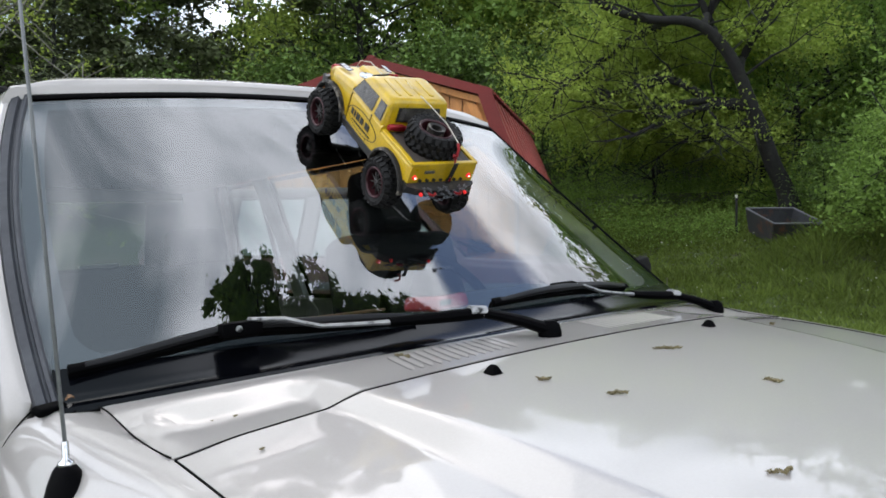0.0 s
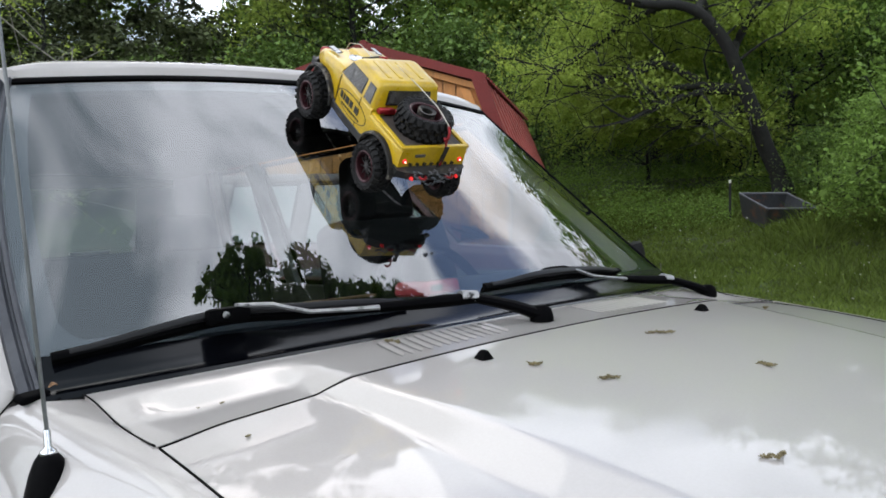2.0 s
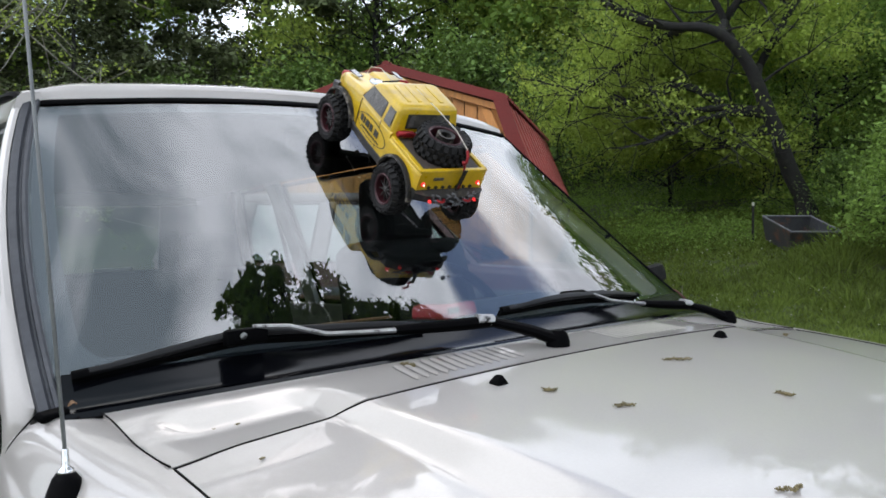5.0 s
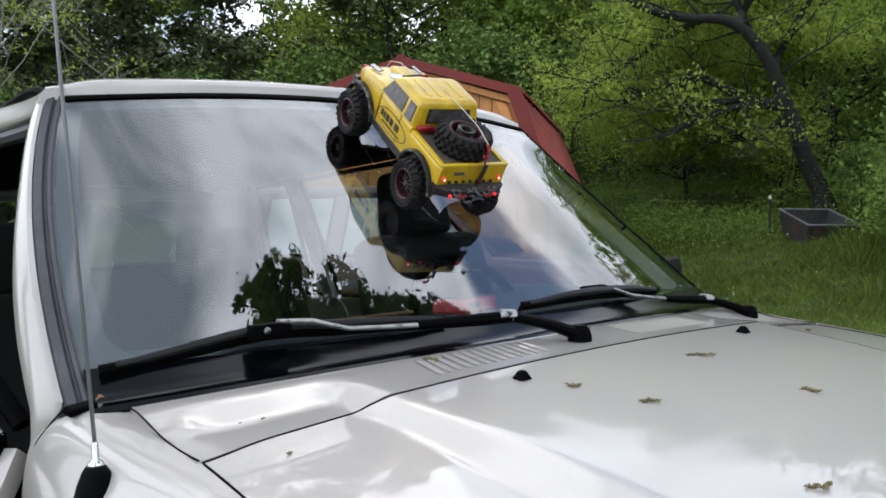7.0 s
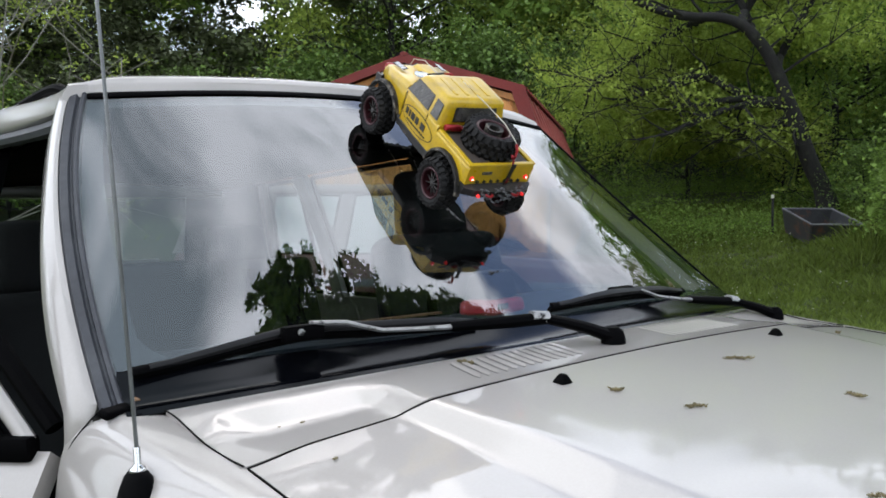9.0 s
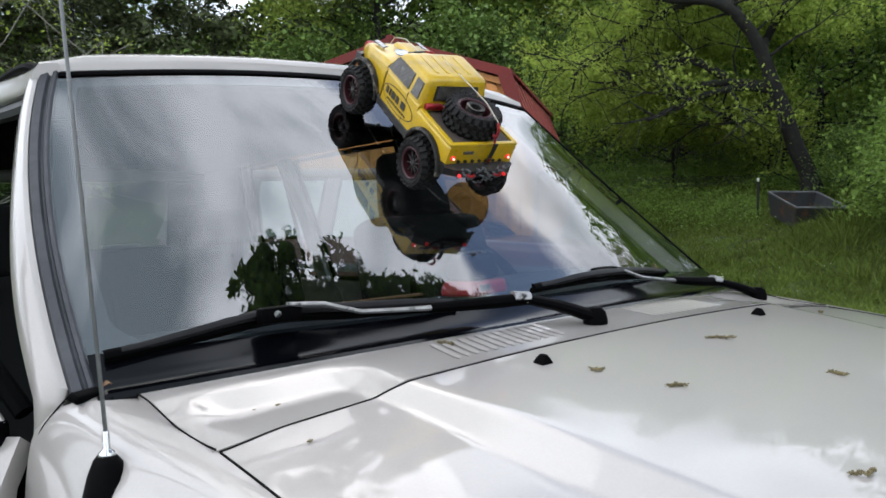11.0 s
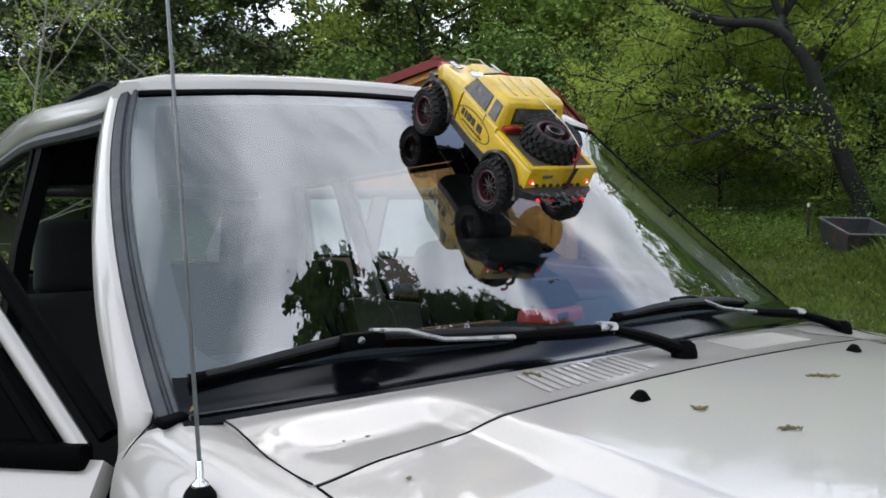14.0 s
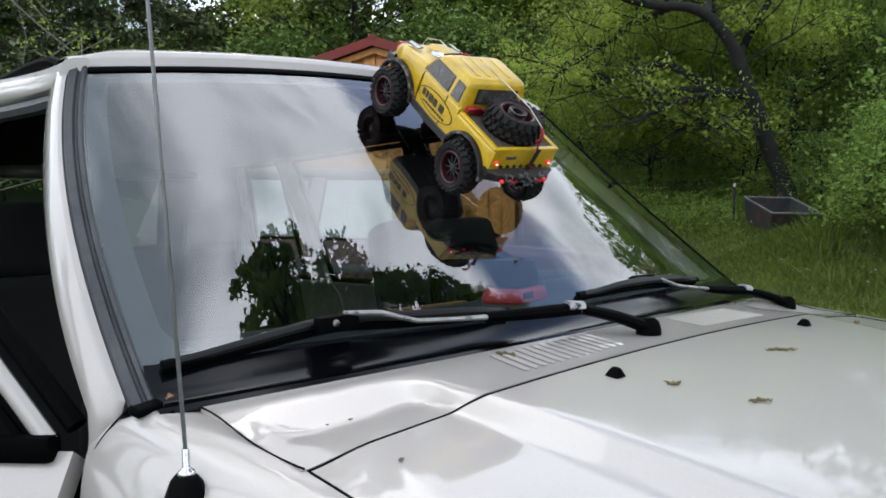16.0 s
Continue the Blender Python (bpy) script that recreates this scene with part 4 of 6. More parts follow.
st_ = [ring_x(lerp(0.068, -0.080, k / 20), 0.088, arch(lerp(0.068, -0.080, k / 20), 0.064), 0.146, 0.008, 4) for k in range(21)]
part("door_section", loft(st_), M_YELLOW, rc)
st_ = [ring_x(lerp(-0.080, -0.219, k / 24), 0.088 - 0.004 * smooth(k / 24, 0.9, 1), arch(lerp(-0.080, -0.219, k / 24), 0.082), 0.135, 0.008, 4) for k in range(25)]
part("bed", loft(st_), M_YELLOW, rc)
# hood bulge and panel step
part("hood_scoop", box((0.082, 0.052, 0.010), bevel=0.004, seg=3, m=pose(0.130, 0, 0.1605, 0, 5, 0), taper=(0.85, 0.8)), M_YELLOW, rc)
# cab
cab = []
for k, (z, w, xf, xr, r) in enumerate(((0.138, 0.0870, 0.084, -0.082, 0.012), (0.148, 0.0860, 0.079, -0.081, 0.012), (0.186, 0.0790, 0.055, -0.074, 0.012), (0.1955, 0.0775, 0.047, -0.072, 0.013), (0.2010, 0.0730, 0.040, -0.067, 0.015), (0.2028, 0.061, 0.030, -0.056, 0.018))):
    ring_ = []
    for cx, cy, a0 in ((xf - r, w - r, 0), (xr + r, w - r, 90), (xr + r, -w + r, 180), (xf - r, -w + r, 270)):
        for q in range(5):
            a = radians(a0 + 22.5 * q)
            ring_.append((cx + r * math.cos(a), cy + r * math.sin(a), z))
    cab.append(ring_)
part("cab", loft(cab), M_YELLOW, rc, "scuffed yellow cab")
for y in (-0.042, -0.014, 0.014, 0.042):
    part("roof_rib", box((0.072, 0.010, 0.004), (-0.012, y, 0.2025), 0.0018, 2), M_YELLOW, rc)


def side_at(x, z, sy):
    w = lerp(0.0860, 0.0780, (z - 0.148) / 0.038) if z > 0.148 else 0.088
    return Vector((x, sy * (w + 0.0008), z))


def decal(name, pts, mat, sy, thick=0.0010, parent=rc, label=""):
    p = [side_at(x, z, sy) for x, z in pts]
    n_ = (p[1] - p[0]).cross(p[2] - p[0])
    if n_.y * sy < 0:
        p = p[::-1]
    return part(name, panel(p, thick), mat, parent, label, smooth=False)


for sy in (-1, 1):
    decal("window_surround", ((0.070, 0.1495), (-0.026, 0.1495), (-0.026, 0.1870), (0.047, 0.1870)), M_TOYBLACK, sy, 0.0006)
    wn_ = decal("side_window", ((0.066, 0.1515), (-0.023, 0.1515), (-0.023, 0.1850), (0.045, 0.1850)), M_TOYWIN, sy, 0.0012)
    if sy > 0:
        # wire mesh behind the window
        for k in range(7):
            x = lerp(0.042, -0.020, k / 6)
            for dx in (0.012, -0.012):
                a_, b_ = side_at(min(0.048, max(-0.022, x + dx)), 0.153, sy), side_at(min(0.034, max(-0.022, x - dx)), 0.181, sy)
                part("mesh_wire", tube([a_ + Vector((0, 0.0012, 0)), b_ + Vector((0, 0.0012, 0))], 0.0004, 4), M_SPOKE, wn_)
    decal("rear_surround", ((-0.036, 0.1495), (-0.067, 0.1495), (-0.064, 0.1870), (-0.036, 0.1870)), M_TOYBLACK, sy, 0.0006)
    decal("rear_side_window", ((-0.0385, 0.1515), (-0.0645, 0.1515), (-0.062, 0.1850), (-0.0385, 0.1850)), M_TOYWIN, sy, 0.0012)
    # door lines
    for x in (-0.031, 0.066):
        part("door_line", tube([Vector((x, sy * 0.0882, 0.072)), Vector((x, sy * 0.0882, 0.146))], 0.0009, 5), M_TOYBLACK, rc)
    # oval door emblem with plain bars
    ov = []
    for rx, rz in ((0.069, 0.0250), (0.066, 0.0228)):
        ov.append([(-0.004 + rx * math.cos(a), sy * 0.0884, 0.105 + rz * math.sin(a)) for a in (2 * math.pi * k / 36 for k in range(36))])
    em = part("emblem_rim", panel(ov[0][::sy], 0.0006), M_TOYBLACK, rc, "black-edged oval door emblem", smooth=False)
    em2 = part("emblem_field", panel([(x, y + sy * 0.0005, z) for x, y, z in ov[1]][::sy], 0.0008), M_YELLOW, em, smooth=False)
    xs = 0.049
    for k, wbar in enumerate((0.011, 0.006, 0.015, 0.013, 0.0, 0.018)):
        if wbar:
            part("emblem_bar", box((wbar, 0.0012, 0.0160), (xs - wbar / 2, sy * 0.0902, 0.1100), 0.0004, 1), M_TOYBLACK, em, smooth=False)
        xs -= wbar + (0.0045 if wbar else 0.006)
    for k in range(9):
        part("emblem_line", box((0.007, 0.0012, 0.0042), (0.034 - 0.0098 * k, sy * 0.0902, 0.0935), 0.0003, 1), M_TOYBLACK, em, smooth=False)
    # black sill and scraped flares
    part("sill", loft([[(x, sy * 0.0845, 0.052 + dz), (x, sy * 0.0905, 0.056 + dz), (x, sy * 0.0905, 0.072 + dz * 0.5), (x, sy * 0.0845, 0.076 + dz * 0.5)] for x, dz in ((0.088, 0.022), (0.075, 0.004), (0.0, 0.0), (-0.07, 0.002), (-0.084, 0.018))]), M_TOYBLACK, rc)
    for cx in (RCW, -RCW):
        rings_ = []
        for k in range(17):
            a = radians(lerp(8, 172, k / 16))
            r0 = 0.0675
            cxk, czk = cx + r0 * math.cos(a), 0.052 + r0 * 0.92 * math.sin(a)
            o_ = Vector((math.cos(a), 0, 0.92 * math.sin(a)))
            b_ = Vector((cxk, 0, czk))
            rings_.append([b_ + Vector((0, sy * 0.084, 0)), b_ + o_ * 0.007 + Vector((0, sy * 0.086, 0)), b_ + o_ * 0.006 + Vector((0, sy * 0.096, 0)), b_ + o_ * 0.001 + Vector((0, sy * 0.098, 0)), b_ + o_ * -0.002 + Vector((0, sy * 0.095, 0))])
        part("fender_flare", loft(rings_), M_FLARE, rc, "scraped black fender flare")
part("chassis_tray", box((0.410, 0.164, 0.040), (-0.002, 0, 0.0765), 0.004), M_TOYBLACK, rc, "black chassis under the body")
# windscreen and rear window
part("screen_surround", panel([(0.0795, -0.076, 0.1490), (0.0795, 0.076, 0.1490), (0.0560, 0.070, 0.1858), (0.0560, -0.070, 0.1858)], 0.0010), M_TOYBLACK, rc, smooth=False)
part("windscreen", panel([(0.0794, -0.072, 0.1510), (0.0794, 0.072, 0.1510), (0.0582, 0.067, 0.1846), (0.0582, -0.067, 0.1846)], 0.0016), M_TOYSHIELD, rc, "dusty pale windscreen", smooth=False)
rw = part("rear_window_surround", panel([(-0.0808, 0.058, 0.1560), (-0.0808, -0.058, 0.1560), (-0.0738, -0.054, 0.1872), (-0.0738, 0.054, 0.1872)], 0.0008), M_TOYBLACK, rc, smooth=False)
part("rear_window", panel([(-0.0812, 0.053, 0.1590), (-0.0812, -0.053, 0.1590), (-0.0750, -0.050, 0.1850), (-0.0750, 0.050, 0.1850)], 0.0010), M_TOYWIN, rw, smooth=False)
part("window_bar", box((0.0008, 0.034, 0.005), m=pose(-0.0790, -0.006, 0.1742, 0, 12, 0)), M_FLARE, rw, smooth=False)
# load bed: liner, tailgate and its cut-outs
part("bed_liner", box((0.126, 0.150, 0.010), (-0.150, 0, 0.1318), 0.003), M_BED, rc, "dusty brown-black bed liner")
for sy in (-1, 1):
    part("bed_rail", box((0.136, 0.012, 0.008), (-0.150, sy * 0.081, 0.1362), 0.003), M_YELLOW, rc)
part("tailgate_rail", box((0.010, 0.168, 0.008), (-0.2145, 0, 0.1362), 0.003), M_YELLOW, rc)
for k in range(7):
    part("tailgate_slot", box((0.0016, 0.009, 0.007), m=pose(-0.2196, lerp(-0.054, 0.054, k / 6), 0.098, 28, 0, 0)), M_TOYBLACK, rc, smooth=False)
part("tailgate_badge", box((0.0016, 0.026, 0.0075), (-0.2198, 0.036, 0.119), 0.0004, 1), M_FLARE, rc, "small pale badge bar", smooth=False)
for sy in (-1, 1):
    lamp = part("tail_lamp", lathe(((0, -0.004), (0.0055, -0.004), (0.0055, 0.0), (0.004, 0.003), (0, 0.004)), 14), M_TAIL, rc, "lit red tail lamp", True, pose(-0.2195, sy * 0.071, 0.107, 0, 0, 90))
    part("lamp_centre", lathe(((0, -0.001), (0.002, -0.001), (0.0018, 0.001), (0, 0.0014)), 10), M_TAILSPOT, lamp, "", True, pose(0, 0.0042, 0))
    lamp2 = part("bumper_lamp", lathe(((0, -0.004), (0.0036, -0.004), (0.0036, 0.0), (0.0025, 0.0025), (0, 0.0032)), 14), M_TAIL, rc, "lit red bumper lamp", True, pose(-0.2445, sy * 0.058, 0.079, 0, 0, 90))
part("rear_bumper", loft([[(-0.222 - 0.020 * (1 - abs(t) ** 3), 0.088 * t, 0.072), (-0.226 - 0.020 * (1 - abs(t) ** 3), 0.088 * t, 0.090), (-0.208 - 0.012 * (1 - abs(t) ** 3), 0.088 * t, 0.094), (-0.204 - 0.012 * (1 - abs(t) ** 3), 0.088 * t, 0.070)] for t in (k / 8 - 1 for k in range(17))]), M_TOYBLACK, rc)
for sy in (-1, 1):
    part("tow_shackle", tube([Vector((-0.246 - 0.008 * math.sin(a), sy * 0.034 + 0.008 * math.cos(a), 0.084)) for a in (math.pi * k / 8 for k in range(9))], 0.0028, 6), M_TOYRED, rc, "red tow shackle")
# front bumper with red winch
part("front_bumper", loft([[(0.214 + 0.020 * (1 - abs(t) ** 3), 0.080 * t, 0.086), (0.216 + 0.022 * (1 - abs(t) ** 3), 0.080 * t, 0.104), (0.200 + 0.014 * (1 - abs(t) ** 3), 0.080 * t, 0.110), (0.196 + 0.014 * (1 - abs(t) ** 3), 0.080 * t, 0.082)] for t in (k / 8 - 1 for k in range(17))]), M_TOYBLACK, rc)
part("winch_drum", lathe(((0, -0.030), (0.013, -0.030), (0.013, -0.026), (0.009, -0.024), (0.009, 0.024), (0.013, 0.026), (0.013, 0.030), (0, 0.030)), 18), M_TOYBLACK, rc, "", True, pose(0.226, 0, 0.118))
for sy in (-1, 1):
    part("winch_motor", lathe(((0, -0.013), (0.010, -0.013), (0.0115, -0.010), (0.0115, 0.010), (0.010, 0.013), (0, 0.013)), 16), M_TOYRED, rc, "red winch motor", True, pose(0.226, sy * 0.044, 0.118))
    part("headlamp", lathe(((0, 0.003), (0.009, 0.001), (0.010, -0.003), (0, -0.003)), 16), M_SILVER, rc, "", True, pose(0.212, sy * 0.052, 0.124, 0, 0, -90))
    part("bumper_hook", box((0.014, 0.007, 0.022), (0.236, sy * 0.066, 0.086), 0.002), M_TOYBLACK, rc)
    # hood badges: pale plates with black edges
    pl_ = part("badge_plate", box((0.044, 0.0145, 0.0008), m=pose(0.172, sy * 0.056, 0.1520, -sy * 9, 7, sy * 8)), M_TOYBLACK, rc, "black-edged white badge", smooth=False)
    for k in range(3):
        part("badge_bar", box((0.011, 0.0105, 0.0008), m=pose(0.172 + (k - 1) * 0.0135, sy * 0.056, 0.1525 - (k - 1) * 0.0016, -sy * 9, 7, sy * 8)), M_PAPER, pl_, smooth=False)
# shovel lying over the hood
part("shovel_blade", loft([[(0.100 + 0.016 * math.cos(a) * s, 0.040 + 0.019 * math.sin(a) * s, 0.1675 + h) for a in (2 * math.pi * k / 18 for k in range(18))] for s, h in ((1.0, 0.0), (1.0, 0.0022), (0.75, 0.0010), (0.3, 0.0002))]), M_SILVER, rc, "shiny scratched shovel blade")
part("shovel_shaft", tube([(0.100, 0.026, 0.1700), (0.101, -0.022, 0.1745)], 0.0022, 8), M_TOYBLACK, rc)
part("shovel_grip", tube([(0.101, -0.018, 0.1742), (0.101, -0.034, 0.1730), (0.106, -0.040, 0.1722), (0.096, -0.040, 0.1722), (0.101, -0.034, 0.1730)], 0.0028, 8), M_TOYRED, rc, "red shovel grip")
# fuel bottles behind the cab
for sy in (-1, 1):
    fb = part("fuel_bottle", lathe(((0, -0.020), (0.006, -0.020), (0.0070, -0.017), (0.0070, 0.015), (0.005, 0.019), (0.0035, 0.021), (0.0035, 0.024), (0, 0.024)), 16, "Z"), M_TOYRED, rc, "red bottle strapped behind the cab", True, pose(-0.090, sy * 0.058, 0.148, 90 * sy, 0, 0))
    part("bottle_cap", lathe(((0, 0.0), (0.0045, 0.0), (0.0045, 0.005), (0, 0.005)), 10, "Z"), M_SILVER, fb, "", True, pose(0, 0, 0.024))
part("bottle_rack", box((0.012, 0.13, 0.008), (-0.091, 0, 0.146), 0.002), M_TOYRED, rc)


# wheels with lugged tyres
def tyre_mesh(r, w):
    bm_ = lathe(((r * 0.62, -w * 0.40), (r * 0.76, -w * 0.50), (r * 0.90, -w * 0.46), (r * 0.955, -w * 0.30), (r * 0.96, 0), (r * 0.955, w * 0.30), (r * 0.90, w * 0.46), (r * 0.76, w * 0.50), (r * 0.62, w * 0.40), (r * 0.58, 0), (r * 0.62, -w * 0.40)), 36)
    n_ = 22
    for k in range(n_):
        for row, (y, ly) in enumerate(((-0.36, 0.30), (-0.11, 0.20), (0.13, 0.20), (0.37, 0.30))):
            a = 360 * (k + 0.5 * (row % 2)) / n_
            shift = pose(0, 0, 0, 0, a, 0) @ pose(r * (0.955 if abs(y) < 0.3 else 0.925), w * y, 0, 0, 0, (14 if row % 2 else -14) + (16 if y > 0.3 else -16 if y < -0.3 else 0))
            box((r * 0.135, w * ly, r * 0.165), bevel=r * 0.012, seg=1, m=shift, bm=bm_)
        for sy in (-1, 1):
            a = 360 * (k + 0.25) / n_
            box((r * 0.16, w * 0.07, r * 0.12), bevel=r * 0.01, seg=1, m=pose(0, 0, 0, 0, a, 0) @ pose(r * 0.83, sy * w * 0.475, 0), bm=bm_)
    me_ = bpy.data.meshes.new("tyre")
    bm_.to_mesh(me_)
    bm_.free()
    me_.materials.append(M_TYRE)
    return me_


def rim_meshes(r, w):
    a_ = lathe(((r * 0.60, -w * 0.42), (r * 0.64, -w * 0.44), (r * 0.64, w * 0.44), (r * 0.60, w * 0.46), (r * 0.55, w * 0.42), (r * 0.52, w * 0.22), (r * 0.50, -w * 0.1), (r * 0.55, -w * 0.40), (r * 0.60, -w * 0.42)), 28)
    b_ = lathe(((0, w * 0.36), (r * 0.09, w * 0.36), (r * 0.13, w * 0.30), (r * 0.14, w * 0.10), (0, w * 0.10)), 14)
    for k in range(10):
        box((r * 0.44, w * 0.07, r * 0.045), bevel=r * 0.01, seg=1, m=pose(0, 0, 0, 0, 36 * k, 0) @ pose(r * 0.32, w * 0.25, 0, 0, 0, -8), bm=b_)
    d_ = lathe(((0, w * 0.02), (r * 0.51, w * 0.02), (r * 0.51, -w * 0.02), (0, -w * 0.02)), 20)
    out = []
    for bm_, nm, mt in ((a_, "rim", M_RIMRED), (b_, "spokes", M_SPOKE), (d_, "rim_back", M_GAP)):
        me_ = bpy.data.meshes.new(nm)
        bm_.to_mesh(me_)
        bm_.free()
        me_.materials.append(mt)
        out.append((nm, me_))
    return out


T_MESH = tyre_mesh(RCR, 0.046)
R_MESH = rim_meshes(RCR, 0.046)


def toy_wheel(name, m, skip=()):
    t_ = part_of(name, T_MESH, None, rc, "lugged black crawler tyre", True, m)
    for nm, me_ in R_MESH:
        if nm not in skip:
            part_of(nm, me_, None, t_, "dark red rim" if nm == "rim" else "")
    return t_


for wx, wy, wz, tip in ((RCW, 0.098, RCZ, 0), (-RCW, 0.092, RCZ, 0), (RCW, -0.096, RCZ - 0.015, 6), (-RCW - 0.012, -0.086, RCZ - 0.020, 10)):
    toy_wheel("tyre", pose(wx, wy, wz, tip, 17 * (1 if wx > 0 else -1) + 9 * (1 if wy > 0 else -1), 0 if wy > 0 else 180))
toy_wheel("spare_tyre", pose(-0.150, 0.000, 0.160, 90, 0, 12) @ Matrix.Scale(1.12, 4), ("spokes",))
part("spare_hub", lathe(((0.012, 0.010), (0.020, 0.012), (0.020, -0.008), (0.012, -0.008), (0.012, 0.010)), 18, "Z"), M_FLARE, rc, "", True, pose(-0.150, 0.000, 0.174))
# running gear
for sx in (-1, 1):
    part("axle", tube([(sx * RCW, -0.085, RCZ), (sx * RCW, -0.02, RCZ), (sx * RCW, 0.0, RCZ), (sx * RCW, 0.04, RCZ), (sx * RCW, 0.085, RCZ)], [0.008, 0.009, 0.017, 0.009, 0.008], 10), M_TOYBLACK, rc)
    for sy in (-1, 1):
        part("shock", tube([(sx * RCW * 0.93, sy * 0.050, RCZ + 0.004), (sx * RCW * 0.80, sy * 0.045, 0.118)], 0.0058, 10), M_TOYBLACK, rc)
        part("link_rod", tube([(sx * RCW, sy * 0.036, RCZ - 0.006), (sx * 0.03, sy * 0.026, 0.058)], 0.0028, 8), M_SILVER, rc)
for sy in (-1, 1):
    part("chassis_rail", box((0.40, 0.005, 0.022), (0.0, sy * 0.034, 0.086), 0.0015), M_TOYBLACK, rc)
part("skid_plate", box((0.11, 0.075, 0.012), (0.0, 0, 0.054), 0.004), M_TOYBLACK, rc)
part("gearbox", box((0.08, 0.05, 0.04), (0.01, 0, 0.078), 0.006), M_TOYBLACK, rc)
# tow strap, hook and chain on the tailgate; cord over the cab
part("tow_strap", box((0.0022, 0.010, 0.066), m=pose(-0.2285, -0.016, 0.115, 0, -6, 0)), M_TOYBLACK, rc)
hk = part("red_hook", tube([(-0.214, -0.016, 0.186), (-0.222, -0.016, 0.176), (-0.227, -0.014, 0.164), (-0.222, -0.013, 0.156), (-0.216, -0.014, 0.160)], 0.0032, 7), M_TOYRED, rc, "red anodised hook")
part("strap_upper", tube([(-0.222, -0.016, 0.160), (-0.228, -0.016, 0.140), (-0.229, -0.016, 0.100)], 0.0030, 6, flat=0.5), M_TOYRED, rc)
cord = [(0.226, -0.004, 0.122), (0.213, -0.004, 0.150), (0.17, -0.005, 0.1690), (0.092, -0.006, 0.1692), (0.058, -0.007, 0.172), (0.012, -0.009, 0.203), (-0.078, -0.012, 0.2035), (-0.160, -0.015, 0.2005), (-0.214, -0.016, 0.187)]
part("cord", tube(cord, 0.0010, 6), M_ROPE, rc, "thin pale winch cord over the cab")
rnd = random.Random(8)
for s_, (y0, y1, sag) in enumerate(((-0.052, 0.020, 0.030), (-0.045, 0.004, 0.020), (-0.030, 0.046, 0.034), (0.010, 0.060, 0.022))):
    for k in range(12):
        t = k / 11
        z = 0.096 - sag * math.sin(math.pi * t) + 0.006 * rnd.random()
        ring_ = [Vector((-0.250 + 0.004 * rnd.random() + 0.0, lerp(y0, y1, t), z)) + pose(0, 0, 0, rnd.uniform(0, 90), 90 * (k % 2), 20) .to_3x3() @ Vector((0, 0.0036 * math.cos(a), 0.0026 * math.sin(a))) for a in (2 * math.pi * q / 8 for q in range(9))]
        part("chain_link", tube(ring_, 0.0008, 5), M_BINRIM, rc, "small steel chain link" if k == 0 else "")

# ---------------------------------------------------------------- ground
EYE = Vector((-1.03, -0.935, 1.276))


def spot(az, el, r):
    """A place seen from the clearing's middle: bearing from the y axis to the right, height angle, level distance."""
    a = radians(az)
    return EYE + Vector((r * math.sin(a), r * math.cos(a), r * math.tan(radians(el))))


def ground_z(x, y):
    r = math.hypot(x, y)
    z = (0.036 * x - 0.030 * y) * min(1.0, 14.0 / max(r, 0.1))
    if r > 5:
        k = max(0.0, (x * 0.80 + y * 0.60) / r + 0.45) / 1.45
        q = min(r - 5, 12.0)
        z += k * (0.014 * q * q + 0.36 * max(0.0, min(r, 70) - 20))
    cart_d = math.hypot(x - 10.85, y - 4.2)
    z += 0.33 * math.exp(-(cart_d / 2.4) ** 2)
    return z + 0.05 * noise.noise(Vector((x * 0.35, y * 0.35, 0.0))) * smooth(r, 3.5, 7)


radii = [0.0] + [0.6 * 1.115 ** k for k in range(80)]
gv, gf = [(0, 0, 0)], []
SEG = 120
for r in radii[1:]:
    for k in range(SEG):
        a = 2 * math.pi * k / SEG
        gv.append((r * math.sin(a), r * math.cos(a), ground_z(r * math.sin(a), r * math.cos(a))))
for k in range(SEG):
    gf.append((0, 1 + k, 1 + (k + 1) % SEG))
for i in range(len(radii) - 2):
    for k in range(SEG):
        a, b = 1 + i * SEG + k, 1 + i * SEG + (k + 1) % SEG
        gf.append((a, a + SEG, b + SEG, b))
gm = bpy.data.meshes.new("ground")
gm.from_pydata(gv, [], gf)
ground = part_of("ground", gm, M_GROUND, None)
tagged(ground, "grassy clearing that rises into a wooded hillside", "ground", "", "structure")


def quads(name, centre, along, across, mat, parent=None, bend=None):
    """Many four-cornered leaves in one mesh: centre, half length and half width vectors."""
    n = len(centre)
    v = np.empty((n, 4, 3), np.float32)
    v[:, 0], v[:, 1] = centre - along, centre + across - 0.1 * along
    v[:, 2], v[:, 3] = centre + along, centre - across - 0.1 * along
    if bend is not None:
        v[:, 2] += bend
    me = bpy.data.meshes.new(name)
    me.vertices.add(4 * n)
    me.vertices.foreach_set("co", v.ravel())
    me.loops.add(4 * n)
    me.loops.foreach_set("vertex_index", np.arange(4 * n, dtype=np.int32))
    me.polygons.add(n)
    me.polygons.foreach_set("loop_start", np.arange(0, 4 * n, 4, dtype=np.int32))
    me.update(calc_edges=True)
    return part_of(name, me, mat, parent, "", False)


